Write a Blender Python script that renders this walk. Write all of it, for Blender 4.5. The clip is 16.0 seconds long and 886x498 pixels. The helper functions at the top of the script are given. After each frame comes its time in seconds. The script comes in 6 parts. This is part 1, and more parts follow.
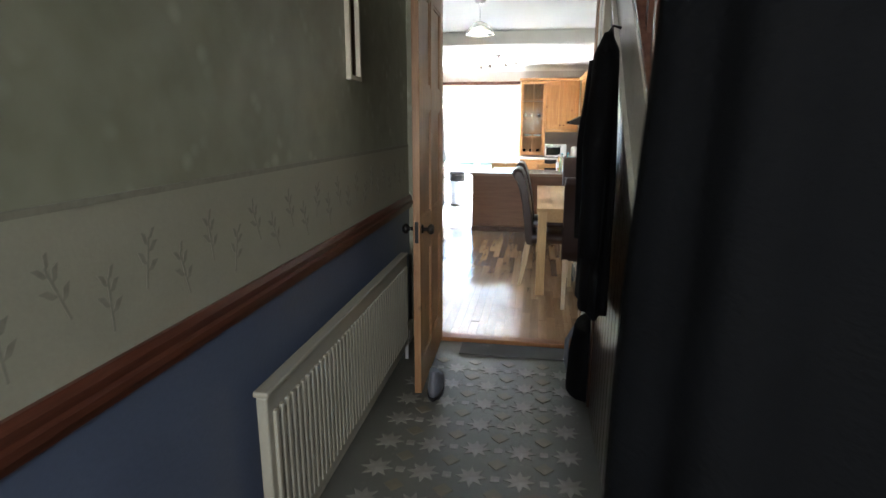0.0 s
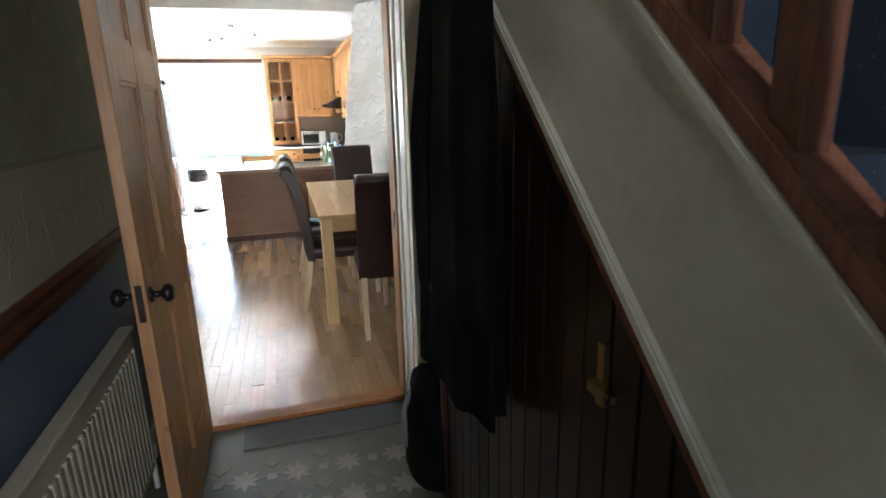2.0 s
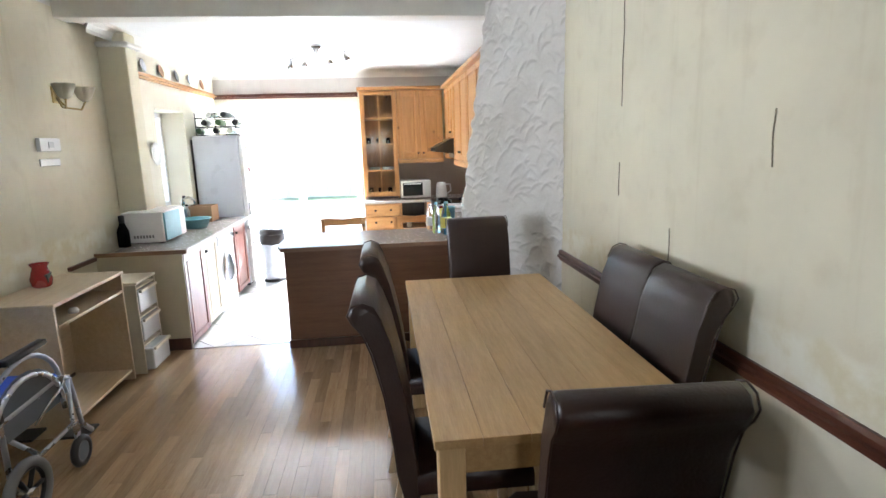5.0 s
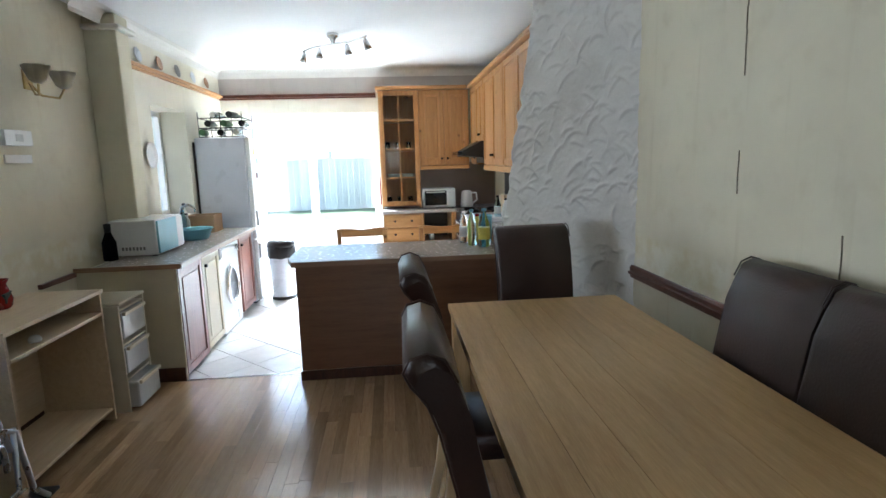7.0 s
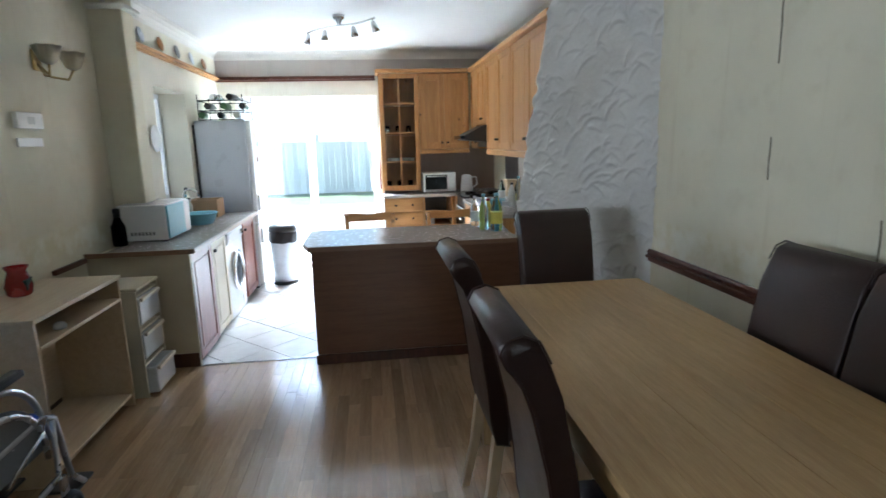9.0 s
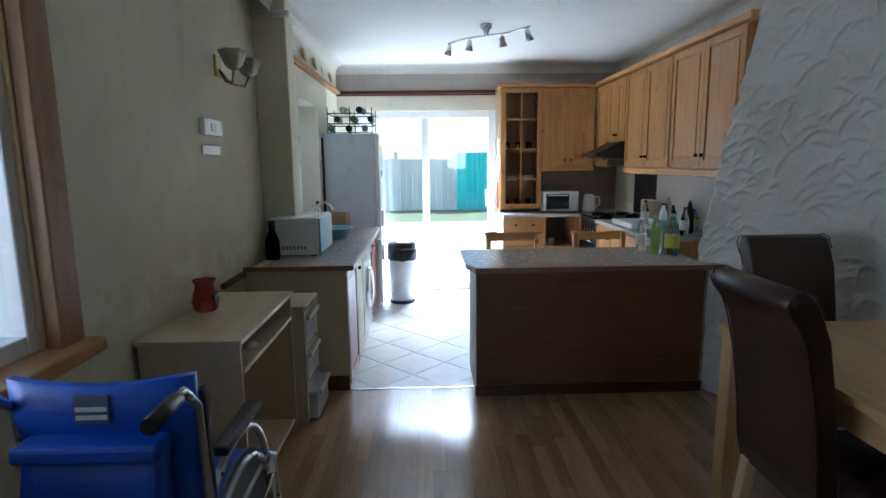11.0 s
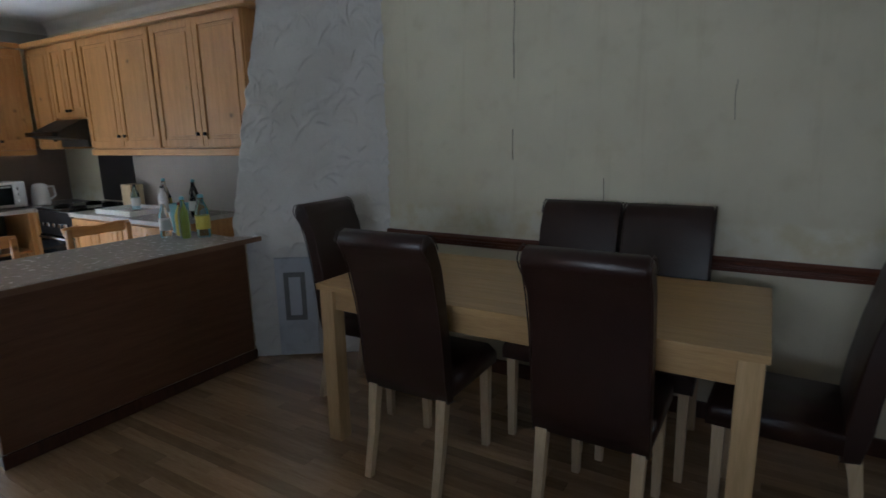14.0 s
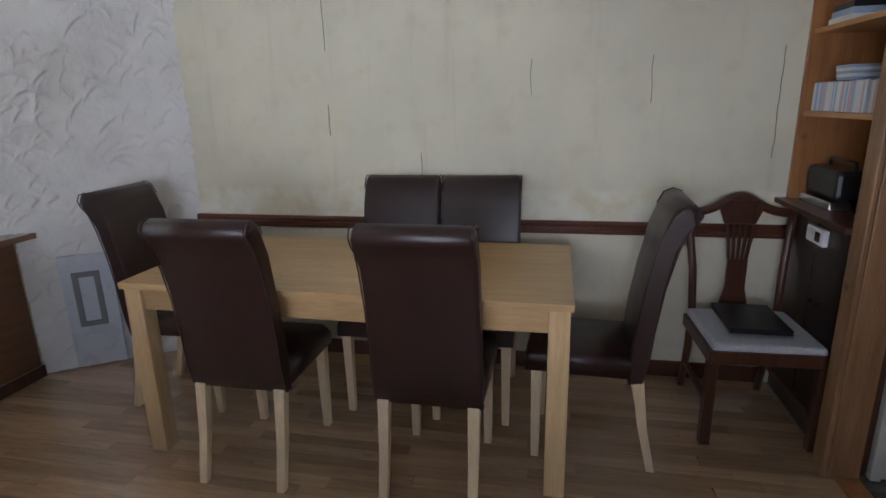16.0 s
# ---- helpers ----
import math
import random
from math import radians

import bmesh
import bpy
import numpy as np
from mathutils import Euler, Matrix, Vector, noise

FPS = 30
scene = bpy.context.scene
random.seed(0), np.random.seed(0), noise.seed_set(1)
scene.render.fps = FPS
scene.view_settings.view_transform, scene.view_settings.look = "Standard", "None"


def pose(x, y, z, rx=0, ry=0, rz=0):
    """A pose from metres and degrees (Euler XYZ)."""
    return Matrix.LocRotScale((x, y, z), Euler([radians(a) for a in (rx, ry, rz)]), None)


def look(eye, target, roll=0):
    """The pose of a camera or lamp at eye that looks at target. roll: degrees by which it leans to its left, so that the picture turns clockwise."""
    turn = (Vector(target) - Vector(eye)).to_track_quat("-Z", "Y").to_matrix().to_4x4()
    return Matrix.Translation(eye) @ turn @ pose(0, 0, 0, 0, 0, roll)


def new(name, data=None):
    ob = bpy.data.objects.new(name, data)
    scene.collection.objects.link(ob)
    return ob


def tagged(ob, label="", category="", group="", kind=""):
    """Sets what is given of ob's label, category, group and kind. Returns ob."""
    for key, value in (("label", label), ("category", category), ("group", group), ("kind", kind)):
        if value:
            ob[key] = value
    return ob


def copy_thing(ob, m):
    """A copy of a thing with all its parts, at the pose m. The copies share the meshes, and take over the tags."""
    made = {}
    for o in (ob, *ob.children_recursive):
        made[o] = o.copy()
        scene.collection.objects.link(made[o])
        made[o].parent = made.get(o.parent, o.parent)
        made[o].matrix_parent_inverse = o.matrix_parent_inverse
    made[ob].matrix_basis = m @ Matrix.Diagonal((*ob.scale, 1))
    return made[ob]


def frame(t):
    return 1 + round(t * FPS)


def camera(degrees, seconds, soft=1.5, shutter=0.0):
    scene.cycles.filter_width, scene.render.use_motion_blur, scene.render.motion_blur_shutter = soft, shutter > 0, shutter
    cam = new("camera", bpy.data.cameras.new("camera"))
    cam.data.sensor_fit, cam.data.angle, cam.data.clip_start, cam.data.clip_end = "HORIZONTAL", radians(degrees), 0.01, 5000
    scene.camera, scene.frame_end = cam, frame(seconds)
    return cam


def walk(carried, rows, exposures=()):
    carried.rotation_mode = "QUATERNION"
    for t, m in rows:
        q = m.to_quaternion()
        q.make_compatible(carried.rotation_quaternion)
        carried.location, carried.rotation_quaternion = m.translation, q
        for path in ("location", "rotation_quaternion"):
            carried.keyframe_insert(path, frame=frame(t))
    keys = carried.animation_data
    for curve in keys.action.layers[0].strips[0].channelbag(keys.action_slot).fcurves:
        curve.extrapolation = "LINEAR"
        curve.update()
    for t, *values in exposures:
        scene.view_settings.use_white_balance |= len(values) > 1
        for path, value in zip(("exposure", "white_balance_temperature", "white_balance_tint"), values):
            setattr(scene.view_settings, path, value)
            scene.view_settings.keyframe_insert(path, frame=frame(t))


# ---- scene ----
cam = camera(78.3, 16.0, 1.5, 0.2)
PATH = [
    (0, (0.278, 0.138, 1.547), (-0.048, 2.059, 1.094), 0.1),
    (0.5, (0.165, 0.5, 1.54), (-0.16, 2.431, 1.127), -1.3),
    (1, (0.092, 0.718, 1.556), (0.038, 2.674, 1.143), -0.8),
    (1.5, (0.07, 0.99, 1.55), (0.377, 2.915, 1.105), -0.5),
    (2, (0.109, 1.229, 1.528), (0.639, 3.087, 1.014), -1.4),
    (2.5, (0.102, 1.659, 1.540), (0.736, 3.482, 1.017), -1.7),
    (3, (0.147, 2.039, 1.577), (0.752, 3.879, 1.082), -1.9),
    (3.5, (0.158, 2.380, 1.595), (0.644, 4.262, 1.124), -1.3),
    (4, (0.176, 2.812, 1.617), (0.548, 4.726, 1.169), -1.8),
    (4.5, (0.207, 3.242, 1.636), (0.441, 5.185, 1.223), -1.7),
    (7, (0.05, 4.279, 1.503), (0.23, 6.243, 1.174), -1.7),
    (7.5, (0.03, 4.295, 1.494), (0.385, 6.23, 1.132), -1.3),
    (8, (-0.035, 4.301, 1.496), (0.477, 6.195, 1.109), -1.2),
    (8.5, (-0.121, 4.301, 1.508), (0.369, 6.199, 1.11), -1.4),
    (9, (-0.181, 4.281, 1.517), (0.063, 6.228, 1.128), -1.5),
    (9.5, (-0.247, 4.295, 1.517), (-0.254, 6.257, 1.127), -0.8),
    (12, (-1.338, 4.853, 1.474), (-1.055, 6.817, 1.222), -0.2),
    (12.5, (-1.396, 4.887, 1.474), (-0.597, 6.699, 1.194), -1.4),
    (13, (-1.39, 4.992, 1.451), (-0.195, 6.568, 1.15), -1.3),
    (13.5, (-1.452, 5.03, 1.474), (0.01, 6.349, 1.126), -1.1),
    (14, (-1.516, 5.041, 1.479), (0.163, 6.047, 1.068), -1.2),
    (14.5, (-1.575, 5.057, 1.483), (0.226, 5.79, 1.017), -1.3),
    (15, (-1.589, 5.061, 1.476), (0.256, 5.645, 0.971), -1.3),
    (15.5, (-1.594, 5.074, 1.475), (0.266, 5.58, 0.939), -1.4),
    (16, (-1.531, 5.069, 1.496), (0.36, 5.463, 0.977), -1.3),
]
EXPOSURES = [(0, 2.95, 5950, 12), (3.0, 3.05, 5950, 14), (4.2, 3.05, 5950, 15), (4.7, 2.75, 5950, 15), (6.8, 1.7, 5700, 10), (8.2, 1.5, 5500, 10), (9.5, 1.4, 5500, 10), (11.8, 0.4, 5200, 10), (13.0, 0.2, 5200, 10), (14.0, 0.45, 5500, 12), (15.0, 1.35, 5650, 20), (16.0, 1.8, 5650, 20)]
walk(cam, [(t, look(eye, target, roll)) for t, eye, target, roll in PATH], EXPOSURES)

# ---- light ----
world = bpy.data.worlds.new("sky")
scene.world = world
world.use_nodes = True
wn = world.node_tree.nodes
sky = wn.new("ShaderNodeTexSky")
sky.sky_type, sky.sun_disc = "NISHITA", False
sky.sun_elevation, sky.sun_rotation = radians(52), radians(35)
world.node_tree.links.new(sky.outputs[0], wn["Background"].inputs[0])
wn["Background"].inputs[1].default_value = 0.15
sun = new("sun", bpy.data.lights.new("sun", "SUN"))
sun.data.energy, sun.data.angle, sun.data.color = 5.0, radians(0.6), (1, 0.95, 0.88)
sun.matrix_basis = look((0, 0, 10), (-math.sin(radians(35)) * 6.16, -math.cos(radians(35)) * 6.16, 10 - 7.88))


def window_light(name, at, to, w, h, watts, colour=(0.93, 0.97, 1.0)):
    ob = new(name, bpy.data.lights.new(name, "AREA"))
    ob.data.shape, ob.data.size, ob.data.size_y = "RECTANGLE", w, h
    ob.data.energy, ob.data.color = watts, colour
    ob.matrix_basis = look(at, to)
    return ob


window_light("skylight_patio", (-0.92, 12.3, 3.0), (-0.7, 9.2, 0.0), 2.2, 1.1, 820)
window_light("skylight_window", (-3.7, 5.45, 1.35), (1.4, 5.5, 1.75), 1.8, 0.7, 20)
# added fill from an unseen landing, to brighten balusters and upper walls
window_light("fill_landing", (1.1, -1.75, 3.4), (0.2, 2.6, 1.5), 0.7, 0.9, 9, (1.0, 0.95, 0.88))
window_light("skylight_front_door", (0.1, -2.4, 1.75), (-0.3, 3.0, 1.7), 0.9, 1.0, 14, (1.0, 0.93, 0.82))


# ---- materials ----
def node(nt, kind, **kw):
    n = nt.nodes.new(kind)
    for k, v in kw.items():
        n.inputs[k.replace("_", " ")].default_value = v
    return n


def base_mat(name, rough=0.5, metal=0.0):
    m = bpy.data.materials.new(name)
    m.use_nodes = True
    nt = m.node_tree
    b = nt.nodes["Principled BSDF"]
    b.inputs["Roughness"].default_value, b.inputs["Metallic"].default_value = rough, metal
    return m, nt, b


def ramp(nt, fac, c1, c2, lo=0.3, hi=0.7):
    r = nt.nodes.new("ShaderNodeValToRGB")
    r.color_ramp.elements[0].position, r.color_ramp.elements[1].position = lo, hi
    r.color_ramp.elements[0].color, r.color_ramp.elements[1].color = (*c1, 1), (*c2, 1)
    nt.links.new(fac, r.inputs[0])
    return r.outputs[0]


def blend(nt, fac, a, b, mode="MIX"):
    x = nt.nodes.new("ShaderNodeMix")
    x.data_type, x.blend_type = "RGBA", mode
    for s, v in ((x.inputs[0], fac), (x.inputs[6], a), (x.inputs[7], b)):
        if isinstance(v, (int, float)):
            s.default_value = v
        elif isinstance(v, tuple):
            s.default_value = (*v, 1)
        else:
            nt.links.new(v, s)
    return x.outputs[2]


def coords(nt, scale=(1, 1, 1)):
    tc = nt.nodes.new("ShaderNodeTexCoord")
    mp = nt.nodes.new("ShaderNodeMapping")
    mp.inputs["Scale"].default_value = scale
    nt.links.new(tc.outputs["Object"], mp.inputs[0])
    return mp.outputs[0]


def noise_tex(nt, vec, scale, detail=4, rough=0.55):
    n = node(nt, "ShaderNodeTexNoise", Scale=scale, Detail=detail, Roughness=rough)
    nt.links.new(vec, n.inputs["Vector"])
    return n.outputs["Fac"]


def bump(nt, b, height, strength, dist):
    n = node(nt, "ShaderNodeBump", Strength=strength, Distance=dist)
    nt.links.new(height, n.inputs["Height"])
    nt.links.new(n.outputs[0], b.inputs["Normal"])


def darker(c, k):
    return tuple(x * k for x in c)


def mat(name, c, rough=0.5, metal=0.0, var=0.85, scale=6.0, grain=90.0, relief=0.15):
    """A plain surface with blotches, fine grain and uneven gloss."""
    m, nt, b = base_mat(name, rough, metal)
    v = coords(nt)
    big, fine = noise_tex(nt, v, scale), noise_tex(nt, v, grain, 3)
    col = blend(nt, 0.25, ramp(nt, big, darker(c, var), c), ramp(nt, fine, darker(c, var * 0.9), c))
    nt.links.new(col, b.inputs["Base Color"])
    r = nt.nodes.new("ShaderNodeMapRange")
    r.inputs[3].default_value, r.inputs[4].default_value = max(rough - 0.08, 0.03), min(rough + 0.1, 1)
    nt.links.new(big, r.inputs[0])
    nt.links.new(r.outputs[0], b.inputs["Roughness"])
    if relief:
        bump(nt, b, fine, relief, 0.003)
    return m


def dull(m):
    m.node_tree.nodes["Principled BSDF"].inputs["Specular IOR Level"].default_value = 0.08
    return m


def wood(name, c1, c2, axis=2, rough=0.4, knots=True, each=0.25, grain=1.0):
    """Wood with grain along an axis, knots, and a shade of its own for each piece."""
    m, nt, b = base_mat(name, rough)
    sc = [14 * grain, 14 * grain, 14 * grain]
    sc[axis] = 1.1 * grain
    info = nt.nodes.new("ShaderNodeObjectInfo")
    tc = nt.nodes.new("ShaderNodeTexCoord")
    add = nt.nodes.new("ShaderNodeVectorMath")
    mul = nt.nodes.new("ShaderNodeMath")
    mul.operation = "MULTIPLY"
    mul.inputs[1].default_value = 37.0
    nt.links.new(info.outputs["Random"], mul.inputs[0])
    nt.links.new(tc.outputs["Object"], add.inputs[0])
    nt.links.new(mul.outputs[0], add.inputs[1])
    mp = nt.nodes.new("ShaderNodeMapping")
    mp.inputs["Scale"].default_value = sc
    nt.links.new(add.outputs[0], mp.inputs[0])
    g = noise_tex(nt, mp.outputs[0], 2.2, 6, 0.65)
    f = noise_tex(nt, mp.outputs[0], 14.0, 3)
    col = blend(nt, 0.3, ramp(nt, g, c1, c2, 0.32, 0.68), ramp(nt, f, darker(c1, 0.8), c2))
    if knots:
        vo = node(nt, "ShaderNodeTexVoronoi", Scale=5.0)
        nt.links.new(add.outputs[0], vo.inputs["Vector"])
        k = ramp(nt, vo.outputs["Distance"], (1, 1, 1), (0, 0, 0), 0.03, 0.13)
        col = blend(nt, k, col, darker(c1, 0.4))
    tone = nt.nodes.new("ShaderNodeMapRange")
    tone.inputs[3].default_value, tone.inputs[4].default_value = 1 - each, 1 + each * 0.4
    nt.links.new(info.outputs["Random"], tone.inputs[0])
    comb = nt.nodes.new("ShaderNodeCombineColor")
    for i in range(3):
        nt.links.new(tone.outputs[0], comb.inputs[i])
    nt.links.new(blend(nt, 1.0, col, comb.outputs[0], "MULTIPLY"), b.inputs["Base Color"])
    bump(nt, b, f, 0.12, 0.002)
    return m


def glass(name, tint=(0.95, 1, 0.98), rough=0.0):
    m, nt, b = base_mat(name, rough)
    b.inputs["Base Color"].default_value = (*tint, 1)
    b.inputs["Transmission Weight"].default_value = 1.0
    b.inputs["IOR"].default_value = 1.3
    return m


def pane_mat(name, gloss=0.06):
    m = bpy.data.materials.new(name)
    m.use_nodes = True
    nt = m.node_tree
    nt.nodes.clear()
    out = nt.nodes.new("ShaderNodeOutputMaterial")
    t = nt.nodes.new("ShaderNodeBsdfTransparent")
    t.inputs[0].default_value = (0.93, 0.97, 0.96, 1)
    g = node(nt, "ShaderNodeBsdfGlossy", Roughness=0.02)
    mx = nt.nodes.new("ShaderNodeMixShader")
    mx.inputs[0].default_value = gloss
    nt.links.new(t.outputs[0], mx.inputs[1])
    nt.links.new(g.outputs[0], mx.inputs[2])
    nt.links.new(mx.outputs[0], out.inputs[0])
    return m


def wall_mat(name, c, stain, stain_z=None, relief=0.2, rough=0.75):
    """Old painted paper: mottled, with damp stains, and a lumpy band where the dado paper was stripped."""
    m, nt, b = base_mat(name, rough)
    v = coords(nt)
    big, mid, fine = noise_tex(nt, v, 1.3, 5), noise_tex(nt, v, 7, 5), noise_tex(nt, v, 120, 3)
    col = ramp(nt, big, darker(c, 0.86), c, 0.3, 0.6)
    col = blend(nt, ramp(nt, mid, (0, 0, 0), (0.5, 0.5, 0.5), 0.55, 0.8), col, stain)
    streak = noise_tex(nt, coords(nt, (5, 5, 0.35)), 3.0, 5)
    col = blend(nt, ramp(nt, streak, (0, 0, 0), (0.45, 0.45, 0.45), 0.58, 0.75), col, stain)
    if stain_z:
        sep = nt.nodes.new("ShaderNodeSeparateXYZ")
        nt.links.new(v, sep.inputs[0])
        wob = nt.nodes.new("ShaderNodeMath")
        wob.operation = "MULTIPLY_ADD"
        wob.inputs[1].default_value = 0.12
        nt.links.new(mid, wob.inputs[0])
        nt.links.new(sep.outputs[2], wob.inputs[2])
        r = nt.nodes.new("ShaderNodeValToRGB")
        for e in r.color_ramp.elements:
            e.color = (0, 0, 0, 1)
        z0, z1 = stain_z
        r.color_ramp.elements[0].position, r.color_ramp.elements[1].position = z0 / 3, (z1 + 0.03) / 3
        for p in (z0 + 0.02, z1):
            r.color_ramp.elements.new(p / 3).color = (0.8, 0.8, 0.8, 1)
        dv = nt.nodes.new("ShaderNodeMath")
        dv.operation = "DIVIDE"
        dv.inputs[1].default_value = 3.0
        nt.links.new(wob.outputs[0], dv.inputs[0])
        nt.links.new(dv.outputs[0], r.inputs[0])
        patch = ramp(nt, mid, (0.64, 0.58, 0.39), (0.76, 0.74, 0.62), 0.4, 0.6)
        col = blend(nt, r.outputs[0], col, patch)
    nt.links.new(col, b.inputs["Base Color"])
    bump(nt, b, blend(nt, 0.5, mid, fine), relief, 0.006)
    return m


M = {}
M["room_wall"] = wall_mat("aged cream paint", (0.72, 0.672, 0.515), (0.56, 0.5, 0.35), (0.93, 1.08))
M["kitchen_wall"] = wall_mat("cream kitchen paint", (0.74, 0.70, 0.58), (0.62, 0.58, 0.46))
M["grey_wall"] = wall_mat("grey taupe wallpaper", (0.46, 0.42, 0.38), (0.38, 0.34, 0.3))
M["splash"] = wall_mat("brown splashback", (0.32, 0.24, 0.2), (0.25, 0.19, 0.15), None, 0.1, 0.4)
M["ceiling"] = mat("white ceiling paint", (0.82, 0.82, 0.80), 0.85, 0, 0.93, 1.5, 60, 0.5)
M["coving"] = mat("off-white gloss paint", (0.74, 0.72, 0.66), 0.45, 0, 0.9)
M["white_gloss"] = mat("yellowed white gloss paint", (0.74, 0.72, 0.62), 0.22, 0, 0.82, 5, 40, 0.2)
M["upvc"] = mat("white upvc", (0.85, 0.86, 0.87), 0.25, 0, 0.95)
M["pane"] = pane_mat("window glass")
M["dark_rail"] = wood("dark red stained wood", (0.07, 0.022, 0.012), (0.16, 0.055, 0.03), 1, 0.32, False)
M["rail_z"] = wood("dark turned wood", (0.14, 0.06, 0.04), (0.3, 0.14, 0.09), 2, 0.22, False)
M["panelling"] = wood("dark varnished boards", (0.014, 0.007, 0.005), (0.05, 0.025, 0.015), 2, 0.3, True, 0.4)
M["pine"] = wood("orange pine", (0.36, 0.16, 0.045), (0.55, 0.285, 0.1), 2, 0.38, True, 0.12)
M["pine_h"] = wood("orange pine rail", (0.42, 0.19, 0.055), (0.62, 0.33, 0.12), 0, 0.38, False, 0.12)
M["pine_y"] = wood("orange pine rail along", (0.40, 0.19, 0.06), (0.60, 0.32, 0.12), 1, 0.38, True, 0.12)
M["door_pine"] = wood("stripped pine", (0.2, 0.095, 0.04), (0.38, 0.21, 0.095), 2, 0.42, True, 0.1)
M["shelf_pine"] = wood("dark pine shelf", (0.26, 0.1, 0.03), (0.42, 0.19, 0.06), 2, 0.4, True, 0.15)
M["oak"] = wood("light oak", (0.46, 0.28, 0.11), (0.63, 0.42, 0.2), 1, 0.32, False, 0.1, 1.4)
M["oak_z"] = wood("light oak leg", (0.54, 0.35, 0.16), (0.74, 0.52, 0.27), 2, 0.42, False, 0.1)
M["leg"] = wood("pale beech leg", (0.62, 0.45, 0.26), (0.78, 0.62, 0.4), 2, 0.4, False, 0.08)
M["plank"] = wood("oak laminate", (0.36, 0.22, 0.115), (0.55, 0.37, 0.21), 1, 0.23, False, 0.32)
coat_in = M["plank"].node_tree.nodes["Principled BSDF"].inputs
coat_in["Coat Weight"].default_value, coat_in["Coat Roughness"].default_value = 0.9, 0.13
M["pen_panel"] = wood("brown wood panel", (0.13, 0.055, 0.026), (0.21, 0.1, 0.05), 0, 0.4, False, 0.1)
M["mahogany"] = wood("old mahogany", (0.045, 0.017, 0.01), (0.11, 0.04, 0.02), 2, 0.3, False)
M["red_door"] = wood("reddish cabinet door", (0.2, 0.07, 0.05), (0.33, 0.13, 0.09), 2, 0.35, False)
M["worktop"] = mat("speckled grey worktop", (0.5, 0.46, 0.42), 0.24, 0, 0.8, 30, 260, 0.03)
M["worktop_edge"] = wood("brown worktop edge", (0.2, 0.1, 0.06), (0.32, 0.19, 0.11), 0, 0.35, False)
M["pale_pine"] = wood("pale knotty pine", (0.5, 0.34, 0.17), (0.68, 0.5, 0.28), 2, 0.4, True, 0.1)
M["beech"] = wood("pale beech chipboard", (0.6, 0.45, 0.28), (0.74, 0.6, 0.42), 1, 0.4, False, 0.06)
M["cream_panel"] = mat("cream side panel", (0.66, 0.58, 0.42), 0.5, 0, 0.88)
M["tile"] = mat("pale floor tile", (0.74, 0.74, 0.72), 0.16, 0, 0.86, 9, 60, 0.05)
M["grout"] = mat("dark grout", (0.2, 0.19, 0.17), 0.9)
M["leather"] = mat("brown leather", (0.034, 0.0145, 0.0105), 0.34, 0, 0.7, 8, 130, 0.35)
M["white"] = mat("white enamel", (0.8, 0.8, 0.79), 0.22, 0, 0.95)
M["fridge"] = mat("grey white enamel", (0.6, 0.63, 0.68), 0.28, 0, 0.93)
M["plastic_clear"] = mat("cloudy plastic", (0.62, 0.64, 0.64), 0.2, 0, 0.85)
M["cream_plastic"] = mat("cream plastic", (0.7, 0.64, 0.5), 0.35, 0, 0.9)
M["black"] = mat("black plastic", (0.012, 0.012, 0.013), 0.35, 0, 0.7)
M["dark_glass"] = mat("dark glass", (0.015, 0.017, 0.018), 0.06, 0, 0.8, relief=0)
M["chrome"] = mat("brushed steel", (0.62, 0.62, 0.62), 0.22, 1.0, 0.9)
M["brass"] = mat("tarnished brass", (0.55, 0.42, 0.2), 0.3, 1.0, 0.7)
M["iron"] = mat("black iron", (0.02, 0.018, 0.017), 0.4, 0.6, 0.7)
M["alu"] = mat("silver frame tube", (0.55, 0.57, 0.6), 0.28, 0.9, 0.85)
M["rubber"] = mat("grey rubber", (0.22, 0.22, 0.22), 0.7)
M["grey_fabric"] = mat("grey vinyl", (0.14, 0.15, 0.17), 0.5)
M["blue_fabric"] = mat("bright blue nylon", (0.012, 0.09, 0.55), 0.45, 0, 0.65, 9, 160, 0.4)
M["black_cloth"] = dull(mat("black cloth", (0.006, 0.006, 0.007), 0.85, 0, 0.6, 10, 200, 0.5))
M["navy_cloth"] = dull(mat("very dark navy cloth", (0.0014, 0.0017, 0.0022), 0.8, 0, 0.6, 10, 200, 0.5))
M["red_cloth"] = mat("red cloth", (0.2, 0.016, 0.022), 0.75, 0, 0.6, 8, 160, 0.4)
M["green_cloth"] = mat("lime green strip", (0.3, 0.55, 0.08), 0.6)
M["red_glaze"] = mat("red glaze", (0.3, 0.018, 0.016), 0.25, 0, 0.7)
M["seam"] = mat("curled paper edge", (0.2, 0.17, 0.11), 0.8)


def plaster_mat():
    """Sandy off-white plaster with old dirt patches; the trowel strokes are in the mesh."""
    m, nt, b = base_mat("rough white plaster", 0.8)
    v = coords(nt)
    sand = noise_tex(nt, v, 90, 4)
    dirt = ramp(nt, noise_tex(nt, v, 2.5, 5), (0.66, 0.64, 0.6), (0.8, 0.79, 0.765), 0.32, 0.6)
    nt.links.new(blend(nt, 0.2, dirt, ramp(nt, sand, (0.62, 0.6, 0.57), (0.82, 0.81, 0.79))), b.inputs["Base Color"])
    bump(nt, b, sand, 0.35, 0.004)
    return m


